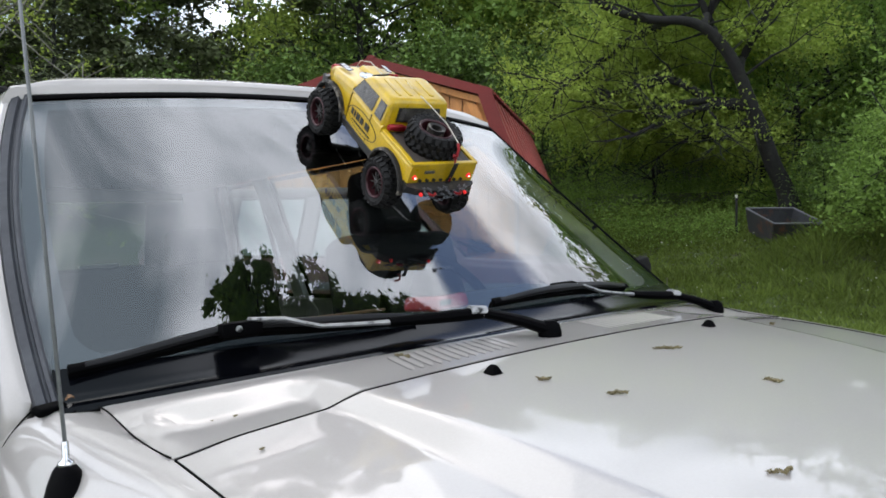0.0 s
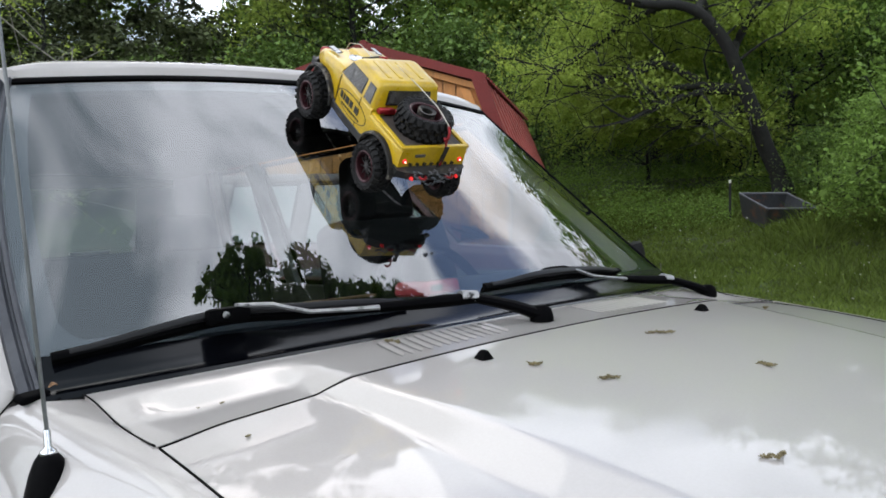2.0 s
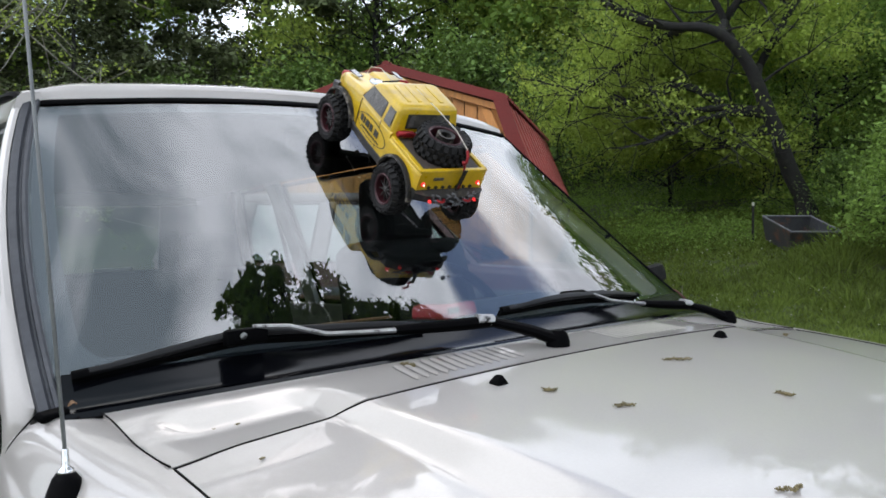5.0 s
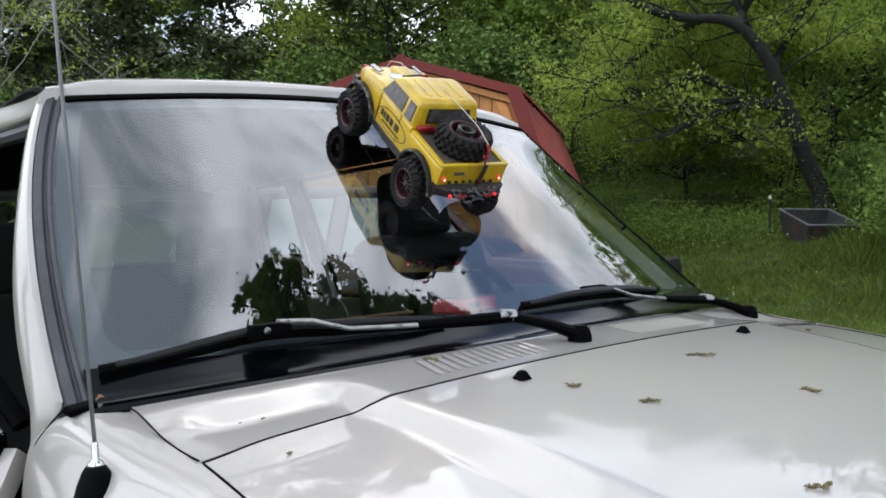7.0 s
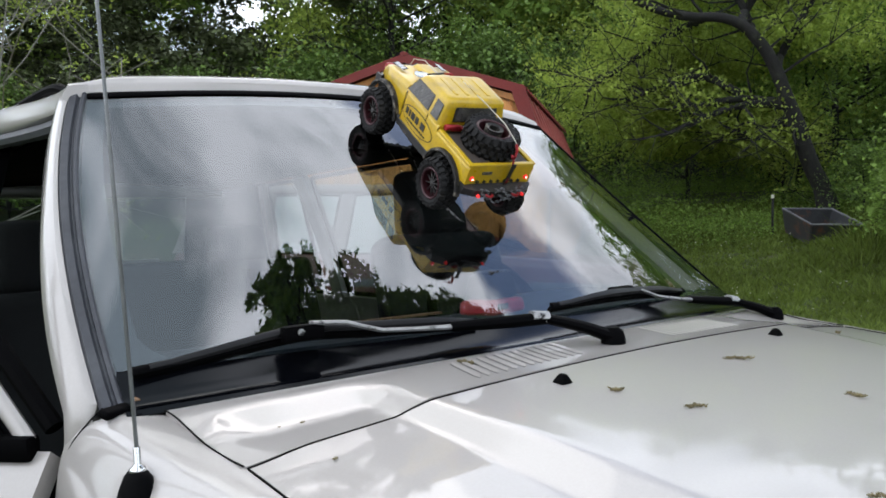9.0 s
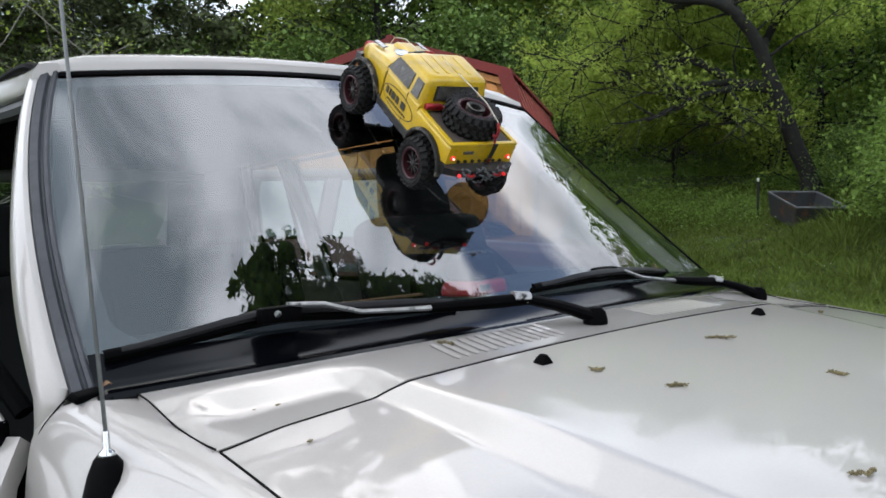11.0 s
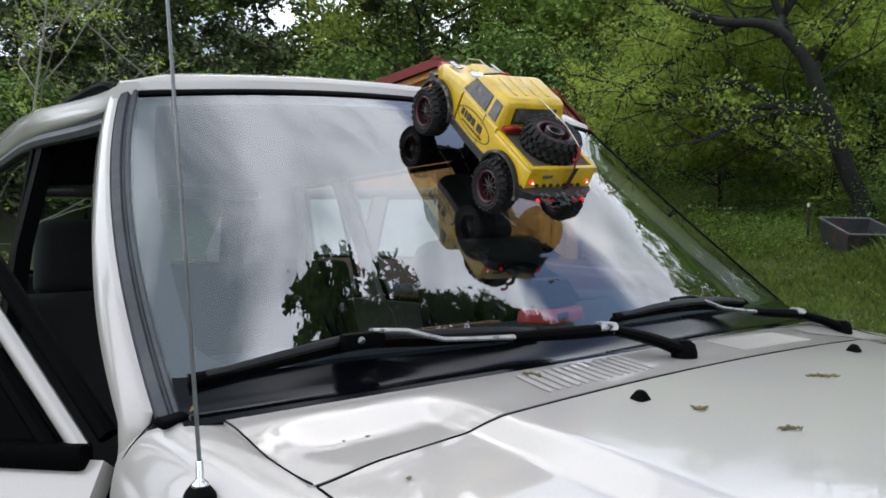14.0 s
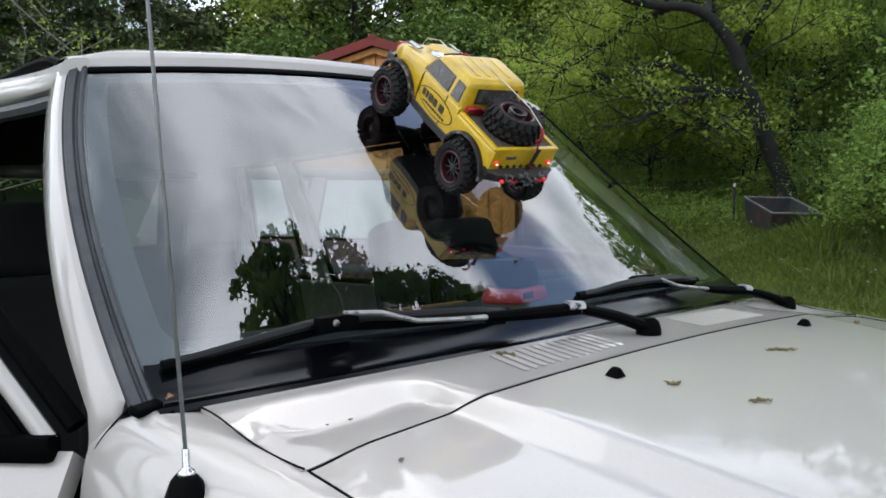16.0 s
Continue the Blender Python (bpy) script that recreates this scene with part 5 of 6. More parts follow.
def leaf_vectors(rng, n, size, droop=0.3, face=0.0):
    a = rng.normal(size=(n, 3))
    a[:, 2] = a[:, 2] * 0.6 - droop
    a /= np.linalg.norm(a, axis=1)[:, None]
    nrm = rng.normal(size=(n, 3)) * 0.55
    nrm[:, 2] += 1.0
    nrm += face
    b = np.cross(a, nrm)
    b /= np.linalg.norm(b, axis=1)[:, None]
    s = size * rng.uniform(0.6, 1.35, (n, 1))
    return a * s * 0.5, b * s * 0.30


def clumps(rng, spots, per, spread, flat=0.6):
    """Leaf places in uneven clumps round the twig ends."""
    spots = np.array(spots, dtype=np.float64)
    k = rng.integers(0, len(spots), per)
    d = rng.normal(size=(per, 3)) * spread * rng.uniform(0.5, 1.3, len(spots))[k][:, None]
    d[:, 2] *= flat
    return spots[k] + d


def limb(rnd, start, way, length, r0, steps, bend, bm, ends, depth, sides=7):
    """A crooked tapering branch with side branches; twig ends are collected."""
    pts, p, d = [Vector(start)], Vector(start), Vector(way).normalized()
    for k in range(steps):
        d = (d + Vector((rnd.gauss(0, bend), rnd.gauss(0, bend), rnd.gauss(0, bend * 0.7) + 0.03))).normalized()
        p = p + d * length / steps
        pts.append(p.copy())
        if depth and k >= steps * 0.25:
            for _ in range(1 + (rnd.random() < 0.6)):
                side = (d.cross(Vector((rnd.gauss(0, 1), rnd.gauss(0, 1), rnd.gauss(0, 1))))).normalized()
                limb(rnd, p, d * 0.55 + side * 0.9 + Vector((0, 0, 0.12)), length * rnd.uniform(0.35, 0.6), r0 * (1 - 0.7 * (k + 1) / steps) * 0.55, max(3, steps - 2), bend, bm, ends, depth - 1, 5)
        if depth == 0 or k >= steps - 2:
            ends.append(p.copy())
    tube(pts, [max(0.006, r0 * (1 - 0.8 * k / steps)) for k in range(len(pts))], sides, bm)


def tree(name, label, seed, height, mat, leaves=9000, leaf=0.16, spread=0.55, lean=(0, 0), first=0.22, wide=0.42, bark=None, radius=None):
    """Trunk with limbs and a crown of many single leaves."""
    rnd, rng = random.Random(seed), np.random.default_rng(seed)
    ob = thing(name, label, "tree")
    bm = bmesh.new()
    ends = []
    r0 = radius or height * 0.016
    pts = []
    for k in range(11):
        t = k / 10
        pts.append(Vector((lean[0] * t * t * height + 0.03 * height * math.sin(3 * t + seed), lean[1] * t * t * height + 0.025 * height * math.sin(2.3 * t + 2 * seed), t * height * 0.92)))
    tube(pts, [r0 * (1.25 if k == 0 else 1) * (1 - 0.085 * k) for k in range(11)], 9, bm)
    for k in range(2, 11):
        t = k / 10
        if t < first:
            continue
        for _ in range(2 if k < 9 else 3):
            a = rnd.uniform(0, 2 * math.pi)
            ln = height * wide * (1.05 - 0.75 * t) * rnd.uniform(0.7, 1.2)
            limb(rnd, pts[k], (math.cos(a), math.sin(a), 0.15 + 0.6 * t), ln, r0 * (1 - 0.08 * k) * 0.5, 5, 0.20, bm, ends, 1)
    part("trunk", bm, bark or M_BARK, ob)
    c = clumps(rng, [tuple(e) for e in ends], leaves, spread)
    c = c[c[:, 2] > 0.4]
    out = c - np.array((lean[0] * height * 0.4, lean[1] * height * 0.4, height * 0.45))
    out /= np.linalg.norm(out, axis=1)[:, None] + 0.01
    a, b = leaf_vectors(rng, len(c), leaf, 0.3, out * 0.9)
    quads("crown", c, a, b, mat, ob)
    return ob


def conifer(name, label, seed, height, mat, count=9000):
    rnd, rng = random.Random(seed), np.random.default_rng(seed)
    ob = thing(name, label, "tree")
    bm = bmesh.new()
    tube([(0, 0, 0), (0.05, 0, height * 0.5), (0, 0.05, height)], [height * 0.014, height * 0.009, 0.02], 8, bm)
    c, d = [], []
    z = height * 0.12
    while z < height * 0.98:
        for _ in range(5):
            a = rnd.uniform(0, 6.283)
            ln = (height - z) * 0.30 * rnd.uniform(0.55, 1.15) + 0.25
            way = Vector((math.cos(a), math.sin(a), rnd.uniform(-0.12, 0.18)))
            tube([(0, 0, z), Vector((0, 0, z)) + way * ln], [0.03, 0.008], 4, bm)
            m = int(ln * 26)
            for _ in range(m):
                t = rnd.uniform(0.25, 1.05)
                c.append(Vector((0, 0, z)) + way * ln * t + Vector((rnd.gauss(0, 0.16), rnd.gauss(0, 0.16), rnd.gauss(-0.04, 0.07))))
        z += height * 0.032
    part("trunk", bm, M_BARK, ob)
    c = np.array([tuple(p) for p in c])
    a, b = leaf_vectors(rng, len(c), 0.34, 0.1)
    quads("crown", c, a, b * 0.35, mat, ob)
    return ob


# ---------------------------------------------------------------- the leaning tree beside the dump cart
def place(ob, x, y, yaw=0.0, s=1.0, dz=-0.05):
    ob.matrix_world = Matrix.Translation((x, y, ground_z(x, y) + dz)) @ Matrix.Rotation(radians(yaw), 4, "Z") @ Matrix.Scale(s, 4)


R_LEAN = 15.5
lean_tree = thing("leaning_tree", "dark leaning tree with arching limbs and fresh light green leaves", "tree")
bm = bmesh.new()
ends = []
rnd = random.Random(5)
base = spot(64.8, 0.4, R_LEAN)
base.z = ground_z(base.x, base.y) - 0.1
main = [base] + [spot(a, e, R_LEAN - 0.12 * k) for k, (a, e) in enumerate(((64.5, 2.6), (63.6, 4.7), (62.8, 7.2), (62.1, 9.0), (61.6, 10.5), (60.8, 12.2), (59.5, 13.8), (58.0, 14.6), (55.5, 14.9), (53.2, 15.6), (51.0, 16.8)))]
curve = spline(main, 44)
tube(curve, [0.168 - 0.0025 * k if k > 4 else 0.24 - 0.0165 * k for k in range(45)], 12, bm)
arms = (((56.5, 14.5), (54.3, 13.7), (52.0, 12.2), (49.9, 11.0), (48.5, 9.9)), ((61.9, 8.8), (59.0, 9.2), (56.7, 8.9), (54.8, 8.9)), ((59.3, 9.4), (57.1, 10.7), (55.1, 10.7), (53.1, 10.0), (51.5, 9.3)), ((62.1, 8.6), (60.1, 8.8), (58.2, 8.5), (55.9, 7.7), (53.9, 6.8)), ((60.0, 13.4), (58.6, 16.5), (56.0, 19.5)), ((61.3, 11.2), (63.5, 15.0), (66.0, 18.5)), ((62.4, 8.0), (60.5, 6.5), (58.9, 7.4)), ((59.0, 14.3), (61.5, 18.0), (63.0, 21.0)))
for j, arm in enumerate(arms):
    pts = spline([spot(a, e, R_LEAN - (0.16 if j % 2 else 0.08) * k) for k, (a, e) in enumerate(arm)], 14)
    pts[0] = min(curve, key=lambda q: (q - pts[0]).length) if j not in (2,) else pts[0]
    tube(pts, [0.088 - 0.0044 * k for k in range(15)], 8, bm)
    for k in range(3, 15, 2):
        d = (pts[min(k + 1, 14)] - pts[k - 1]).normalized()
        for _ in range(2):
            limb(rnd, pts[k], d * 0.7 + Vector((rnd.gauss(0, 0.7), rnd.gauss(0, 0.7), rnd.gauss(0.15, 0.5))), rnd.uniform(0.7, 1.7), 0.026, 5, 0.2, bm, ends, 1, 5)
for k in range(20, 45, 2):
    d = (curve[min(k + 1, 44)] - curve[k - 1]).normalized()
    limb(rnd, curve[k], d * 0.4 + Vector((rnd.gauss(0, 0.7), rnd.gauss(0, 0.7), rnd.uniform(-0.2, 0.9))), rnd.uniform(0.8, 2.0), 0.03, 5, 0.2, bm, ends, 1, 5)
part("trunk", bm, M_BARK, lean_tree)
rng = np.random.default_rng(11)
ends = [e + Vector((0.904, 0.427, 0)) * (rnd.uniform(0.3, 3.0) if (e.z - EYE.z) / 15 < math.tan(radians(11.5)) else rnd.uniform(0.2, 2.2)) for e in ends if (e - EYE).length > 10 and (e.z - EYE.z) / 15 > math.tan(radians(6.0))]
c = clumps(rng, [tuple(e) for e in ends], 100000, 0.24, 0.6)
a, b = leaf_vectors(rng, len(c), 0.074, 0.75)
quads("crown", c, a, b, M_LEAFY, lean_tree)

# ---------------------------------------------------------------- woods
kinds = [
    tree("broadleaf_tree", "leafy green woodland tree on the hillside", 21, 9.5, M_LEAF, 21000, 0.105, 0.50, first=0.12),
    tree("broadleaf_tree", "leafy yellow-green woodland tree on the hillside", 22, 8.0, M_LEAFY, 21000, 0.10, 0.46, wide=0.5, first=0.12),
    tree("broadleaf_tree", "leafy green woodland tree on the hillside", 23, 11.0, M_LEAF, 22000, 0.11, 0.56, wide=0.36, first=0.12),
    tree("broadleaf_tree", "deep green woodland tree on the hillside", 24, 9.0, M_LEAFD, 21000, 0.105, 0.52, first=0.12),
]
coarse = [
    tree("broadleaf_tree", "leafy green woodland tree on the hillside", 25, 9.5, M_LEAF, 4500, 0.22, 0.60),
    tree("woodland_shrub", "bushy green shrub at the wood's edge", 35, 2.6, M_LEAF, 1500, 0.15, 0.36, first=0.1, wide=0.62, radius=0.05),
]
shrubs = [
    tree("woodland_shrub", "bushy green shrub at the wood's edge", 31, 2.6, M_LEAF, 6500, 0.075, 0.30, first=0.1, wide=0.62, radius=0.05),
    tree("woodland_shrub", "bushy deep green shrub at the wood's edge", 32, 2.2, M_LEAFD, 6500, 0.075, 0.30, first=0.1, wide=0.70, radius=0.05),
    tree("woodland_shrub", "bushy yellow-green shrub at the wood's edge", 33, 2.4, M_LEAFY, 6500, 0.075, 0.30, first=0.1, wide=0.65, radius=0.05),
    tree("woodland_shrub", "dense green bush in the long grass", 34, 2.3, M_LEAF, 12000, 0.06, 0.30, first=0.05, wide=0.68, radius=0.04),
]
pines = [conifer("pine_tree", "tall dull green pine with bare lower trunk", 41, 13.0, M_NEEDLE)]
used = set()
KNEE, HALF, PEAK, KZ = Vector((6.482, 6.911, 0)), 1.64, 3.75, 3.246
barn_m = Matrix(((0.5878, 0.8090, 0, KNEE.x - 0.5878 * HALF), (-0.8090, 0.5878, 0, KNEE.y + 0.8090 * HALF), (0, 0, 1, 0), (0, 0, 0, 1)))


def plant(proto, az, r, s=1.0, yaw=0.0, sink=0.05):
    p = spot(az, 0, r)
    q = barn_m.inverted() @ p
    if abs(q.x) < 3.4 and -1.0 < q.y < 7.5:
        return None
    if not 2 < az < 78:
        proto = coarse[1] if proto in shrubs else coarse[0]
    m = Matrix.Translation((p.x, p.y, ground_z(p.x, p.y) - sink)) @ Matrix.Rotation(radians(yaw), 4, "Z") @ Matrix.Scale(s, 4)
    if proto.name not in used:
        used.add(proto.name)
        proto.matrix_world = m
        return proto
    return copy_thing(proto, m)


rnd = random.Random(77)
for ring_r, step, lo, hi in ((19.5, 9.0, 76, 128), (25.0, 10.0, -38, 128), (33.0, 9.0, -30, 78)):
    az = lo
    while az < hi:
        r = ring_r + rnd.uniform(-2.0, 2.2)
        if ring_r < 20 and 40 < az < 78:
            r += 4.5
        if 4 < az < 29 and ring_r > 20:
            plant(pines[0], az + rnd.uniform(-2, 2), r, rnd.uniform(0.55, 0.8), rnd.uniform(0, 360))
        else:
            k = rnd.choice((0, 0, 1, 2, 3)) if az < 60 else rnd.choice((0, 2, 3, 1))
            plant(kinds[k], az + rnd.uniform(-2.2, 2.2), r, rnd.uniform(0.8, 1.2) * (0.66 if az > 58 and ring_r < 30 else 1.0), rnd.uniform(0, 360))
        az += step
for ring_r, step, lo, hi in ((17.5, 3.6, 50, 66), (17.0, 6.0, 72, 116), (21.5, 5.5, 2, 100)):
    az = lo
    while az < hi:
        plant(shrubs[1] if az < 30 else rnd.choice(shrubs[:3]), az + rnd.uniform(-1.5, 1.5), ring_r + rnd.uniform(-1.0, 1.0), rnd.uniform(0.8, 1.6), rnd.uniform(0, 360))
        az += step
for az, r, s, k in ((71.8, 12.2, 0.75, 0), (73.6, 11.6, 0.9, 3), (75.5, 11.6, 1.1, 3), (74.8, 13.4, 1.25, 3), (66.7, 15.4, 0.42, 1), (70.6, 14.6, 0.7, 0), (76.0, 12.0, 1.3, 0), (48.0, 16.6, 1.0, 2)):
    plant(shrubs[k], az, r, s, 37 * az)
for az, r, s, k in ((35.0, 25.0, 1.15, 1), (39.0, 28.5, 1.25, 0), (43.0, 30.5, 1.3, 1), (46.5, 31.0, 1.3, 0), (50.0, 30.0, 1.25, 2), (53.5, 24.0, 1.1, 1), (57.0, 22.5, 1.0, 0), (61.0, 21.5, 0.75, 3), (65.5, 20.5, 0.7, 0), (69.5, 19.0, 0.62, 2), (74.0, 18.0, 0.62, 0), (67.5, 23.0, 0.8, 1), (72.0, 22.0, 0.75, 3)):
    plant(kinds[k], az, r, s, 53 * az)
# the tree that stands beside the car, its crown hanging over the hood
over = thing("overhanging_tree", "tall dark broadleaf tree whose crown hangs over the parked car", "tree")
rnd, rng = random.Random(52), np.random.default_rng(52)
foot = Vector((5.4, -4.8, ground_z(5.4, -4.8) - 0.1))
bm = bmesh.new()
bole = spline([foot, foot + Vector((-0.1, 0.15, 2.6)), foot + Vector((-0.35, 0.45, 5.2)), foot + Vector((-0.6, 0.9, 7.6)), foot + Vector((-1.0, 1.4, 10.4))], 20)
tube(bole, [0.34 if k == 0 else 0.27 - 0.0105 * k for k in range(21)], 10, bm)


def crown_edge(q):
    """How far the crown reaches, across the car, at a slope q."""
    pts = ((0.08, -0.10), (0.115, -0.01), (0.15, 0.045), (0.20, 0.062), (0.31, 0.030), (0.38, 0.004), (0.52, -0.06), (0.73, -0.088), (1.0, -0.16))
    for (a0, b0), (a1, b1) in zip(pts, pts[1:]):
        if q < a1:
            return lerp(b0, b1, (q - a0) / (a1 - a0))
    return -0.16


sprays = []
while len(sprays) < 165:
    q, w_ = rnd.uniform(0.142, 0.95), rnd.uniform(-0.62, 0.06)
    if len(sprays) < 62:
        w_ = crown_edge(q) - 0.012 - 0.15 * rnd.random() ** 1.2
    if w_ > crown_edge(q) - 0.010:
        continue
    up_ = rnd.uniform(6.8, 9.4)
    sprays.append(Vector((-0.42 + q * up_, 0.24 + w_ * up_, 1.2 + up_)))
leaf_spots = []
for p in sprays:
    root = min((b_ for b_ in bole[8:] if b_.z < p.z + 0.6), key=lambda b_: (b_ - p).length)
    mid_ = root.lerp(p, 0.55) + Vector((rnd.gauss(0, 0.25), rnd.gauss(0, 0.25), rnd.uniform(0.1, 0.7)))
    way_ = spline([root, mid_, p], 9)
    tube(way_, [0.050 - 0.0045 * k for k in range(10)], 5, bm)
    for _ in range(9):
        end_ = p + Vector((rnd.gauss(0, 0.15), rnd.gauss(0, 0.11), rnd.gauss(0, 0.22)))
        tube([way_[7], way_[8].lerp(end_, 0.5) + Vector((0, 0, 0.04)), end_], [0.012, 0.008, 0.004], 4, bm)
        leaf_spots.append(tuple(end_))
part("trunk", bm, M_BARK, over)
c = clumps(rng, leaf_spots, 86000, 0.062, 0.9)
a, b = leaf_vectors(rng, len(c), 0.072, 0.2)
quads("crown", c, a, b * 1.25, M_LEAFD, over)
# sparse young tree behind the car
sparse = tree("young_tree", "thin young tree with bare twigs and new leaves", 61, 5.2, M_LEAFY, 5200, 0.046, 0.09, first=0.2, wide=0.62, bark=M_TWIG, radius=0.024)
place(sparse, 0.25, 8.1, 20)

# ---------------------------------------------------------------- grass
rng = np.random.default_rng(3)
n = 150000
# tufts of uneven height, each fanning out from its root
tufts = 7000
taz = rng.uniform(46, 82, tufts)
tr = 4.6 + 12.5 * rng.uniform(0, 1, tufts) ** 0.8
tall = rng.uniform(0.30, 0.95, tufts)
own = rng.integers(0, tufts, n)
fan = rng.normal(size=(n, 2)) * (0.6 + 0.8 * rng.uniform(0, 1, (n, 1)))
x = EYE.x + tr[own] * np.sin(np.radians(taz[own])) + 0.075 * fan[:, 0]
y = EYE.y + tr[own] * np.cos(np.radians(taz[own])) + 0.075 * fan[:, 1]
az, r = np.degrees(np.arctan2(x - EYE.x, y - EYE.y)), np.hypot(x - EYE.x, y - EYE.y)
z = np.array([ground_z(p, q) for p, q in zip(x, y)])
h = rng.uniform(0.05, 0.15, n) * tall[own] * (1 + 0.9 * (az > 66) * rng.uniform(0, 1, n)) * (0.7 + 0.6 * np.sin(x * 1.3) ** 2)
# rank growth in front of the dump cart
h *= (1 + 2.6 * np.exp(-((az - 65.6) / 2.4) ** 2 - ((r - 11.8) / 0.7) ** 2)) * np.clip(0.50 + (r - 4.6) / 9, 0.50, 1.0)
lean = 0.55 * fan + rng.normal(size=(n, 2)) * 0.35
up = np.stack([lean[:, 0] * h, lean[:, 1] * h, h], 1) * 0.5
ang = rng.uniform(0, 6.283, n)
wd = np.stack([np.cos(ang), np.sin(ang), np.zeros(n)], 1) * (0.0036 + 0.0030 * rng.uniform(0, 1, (n, 1))) * (0.7 + r[:, None] / 9)
grass = quads("grass", np.stack([x, y, z], 1) + up, up, wd, M_GRASS)
tagged(grass, "long spring grass in the clearing", "grass", "", "stuff")
n = 240
az = rng.uniform(52, 72, n)
r = 5.5 + 8 * rng.uniform(0, 1, n)
x = EYE.x + r * np.sin(np.radians(az))
y = EYE.y + r * np.cos(np.radians(az))
c = np.stack([x, y, np.array([ground_z(p, q) for p, q in zip(x, y)]) + rng.uniform(0.10, 0.19, n)], 1)
a, b = leaf_vectors(rng, n, 0.022, 0.0)
fl = quads("clover_blooms", c, a, b * 1.8, M_FLOWER)
tagged(fl, "small white clover blooms in the grass", "flowers", "", "stuff")

# the far wood behind the barn, leaf mass in rounded heaps of uneven height
heaps, pine_heaps = [], []
rnd = random.Random(91)
for _ in range(520):
    az, r = rnd.uniform(-12, 92), rnd.uniform(27, 47)
    p = spot(az, 0, r)
    top = (5.2 if az < 25 else 11.5) + 0.13 * (r - 27) + rnd.gauss(0, 1.0)
    q = barn_m.inverted() @ p
    if abs(q.x) < 3.6 and -1.0 < q.y < 8.0:
        continue
    if az < 26 and rnd.random() < 0.75:
        pine_heaps.append((p.x, p.y, ground_z(p.x, p.y) + rnd.uniform(0.0, 1.0) ** 0.8 * top * 1.1, rnd.uniform(0.6, 1.2)))
        continue
    heaps.append((p.x, p.y, ground_z(p.x, p.y) + rnd.uniform(0.0, 1.0) ** 0.8 * top, rnd.uniform(0.7, 1.5)))
for _ in range(1000):
    az, r = rnd.uniform(-10, 36.0), rnd.uniform(23, 44)
    p = spot(az, 0, r)
    pine_heaps.append((p.x, p.y, ground_z(p.x, p.y) + rnd.uniform(0.0, 11.0 if 18.9 < az < 19.8 else 18.0), rnd.uniform(0.5, 1.15)))
for k in range(300):
    p = spot(rnd.uniform(38, 60) if k < 100 else rnd.uniform(60, 84), 0, rnd.uniform(24, 44))
    heaps.append((p.x, p.y, ground_z(p.x, p.y) + rnd.uniform(0.0, 5.5 if k < 100 else 11.0), rnd.uniform(0.8, 1.4)))


def leaf_mass(name, label, spots, n, size, mat):
    spots = np.array(spots)
    k = rng.integers(0, len(spots), n)
    d = rng.normal(size=(n, 3))
    d /= np.linalg.norm(d, axis=1)[:, None]
    d[:, 2] = np.abs(d[:, 2]) * 0.9 - 0.25
    c = spots[k, :3] + d * spots[k, 3:4] * rng.uniform(0.7, 1.08, (n, 1)) * (1 + 0.25 * np.sin(5 * d[:, :1] + 3 * d[:, 1:2] + k[:, None]))
    a, b = leaf_vectors(rng, n, size, 0.2, d * 1.2)
    tagged(quads(name, c, a, b, mat), label, "woods", "", "stuff")


leaf_mass("far_woods", "dense green spring wood on the far slope", heaps, 122000, 0.28, M_LEAF)
leaf_mass("far_pines", "dull dark pine wood on the far slope", pine_heaps, 300000, 0.21, M_NEEDLE)

# short grass round the cars
n = 26000
ang = rng.uniform(0, 6.283, n)
r = 1.2 + 7.5 * rng.uniform(0, 1, n) ** 0.7
x, y = r * np.cos(ang), 0.6 + r * np.sin(ang)
z = np.array([ground_z(p, q) for p, q in zip(x, y)])
h = rng.uniform(0.04, 0.10, n)
up = np.stack([rng.normal(size=n) * 0.35 * h, rng.normal(size=n) * 0.35 * h, h], 1) * 0.5
wd = np.stack([np.cos(ang), np.sin(ang), np.zeros(n)], 1) * 0.008
tagged(quads("short_grass", np.stack([x, y, z], 1) + up, up, wd, M_GRASS), "short trodden grass round the cars", "grass", "", "stuff")

# low growth that covers the foot of the wood
n = 100000
az = rng.uniform(30, 86, n)
r = 13.2 + 9.5 * rng.uniform(0, 1, n)
r = np.where((az > 61.5) & (r < 15.0), r + 2.5, r)
x = EYE.x + r * np.sin(np.radians(az))
y = EYE.y + r * np.cos(np.radians(az))
top = 0.25 + 0.75 * (0.5 + 0.5 * np.sin(x * 1.9 + 1.3 * np.sin(y * 1.1))) * (0.5 + 0.5 * np.sin(y * 2.3 + x))
z = np.array([ground_z(p, q) for p, q in zip(x, y)]) + top * rng.uniform(0.1, 1.0, n)
keep = (np.abs((x - KNEE.x) * 0.5878 - (y - KNEE.y) * 0.8090 + HALF) > 2.3) | ((x - KNEE.x) * 0.8090 + (y - KNEE.y) * 0.5878 < -0.3) | ((x - KNEE.x) * 0.8090 + (y - KNEE.y) * 0.5878 > 5.0)
c = np.stack([x, y, z], 1)[keep]
a, b = leaf_vectors(rng, len(c), 0.045, 0.1)
ug = quads("undergrowth", c, a, b * 1.2, M_LEAF)
tagged(ug, "low green undergrowth along the foot of the wood", "undergrowth", "", "stuff")

# ---------------------------------------------------------------- dump cart
across, away = Vector((0.438, -0.899, 0)), Vector((0.899, 0.438, 0))
cart_x = (across * 0.78 + away * 0.44).normalized()
cart_y = (away * 0.76 - across * 0.44 + Vector((0, 0, 0.27))).normalized()
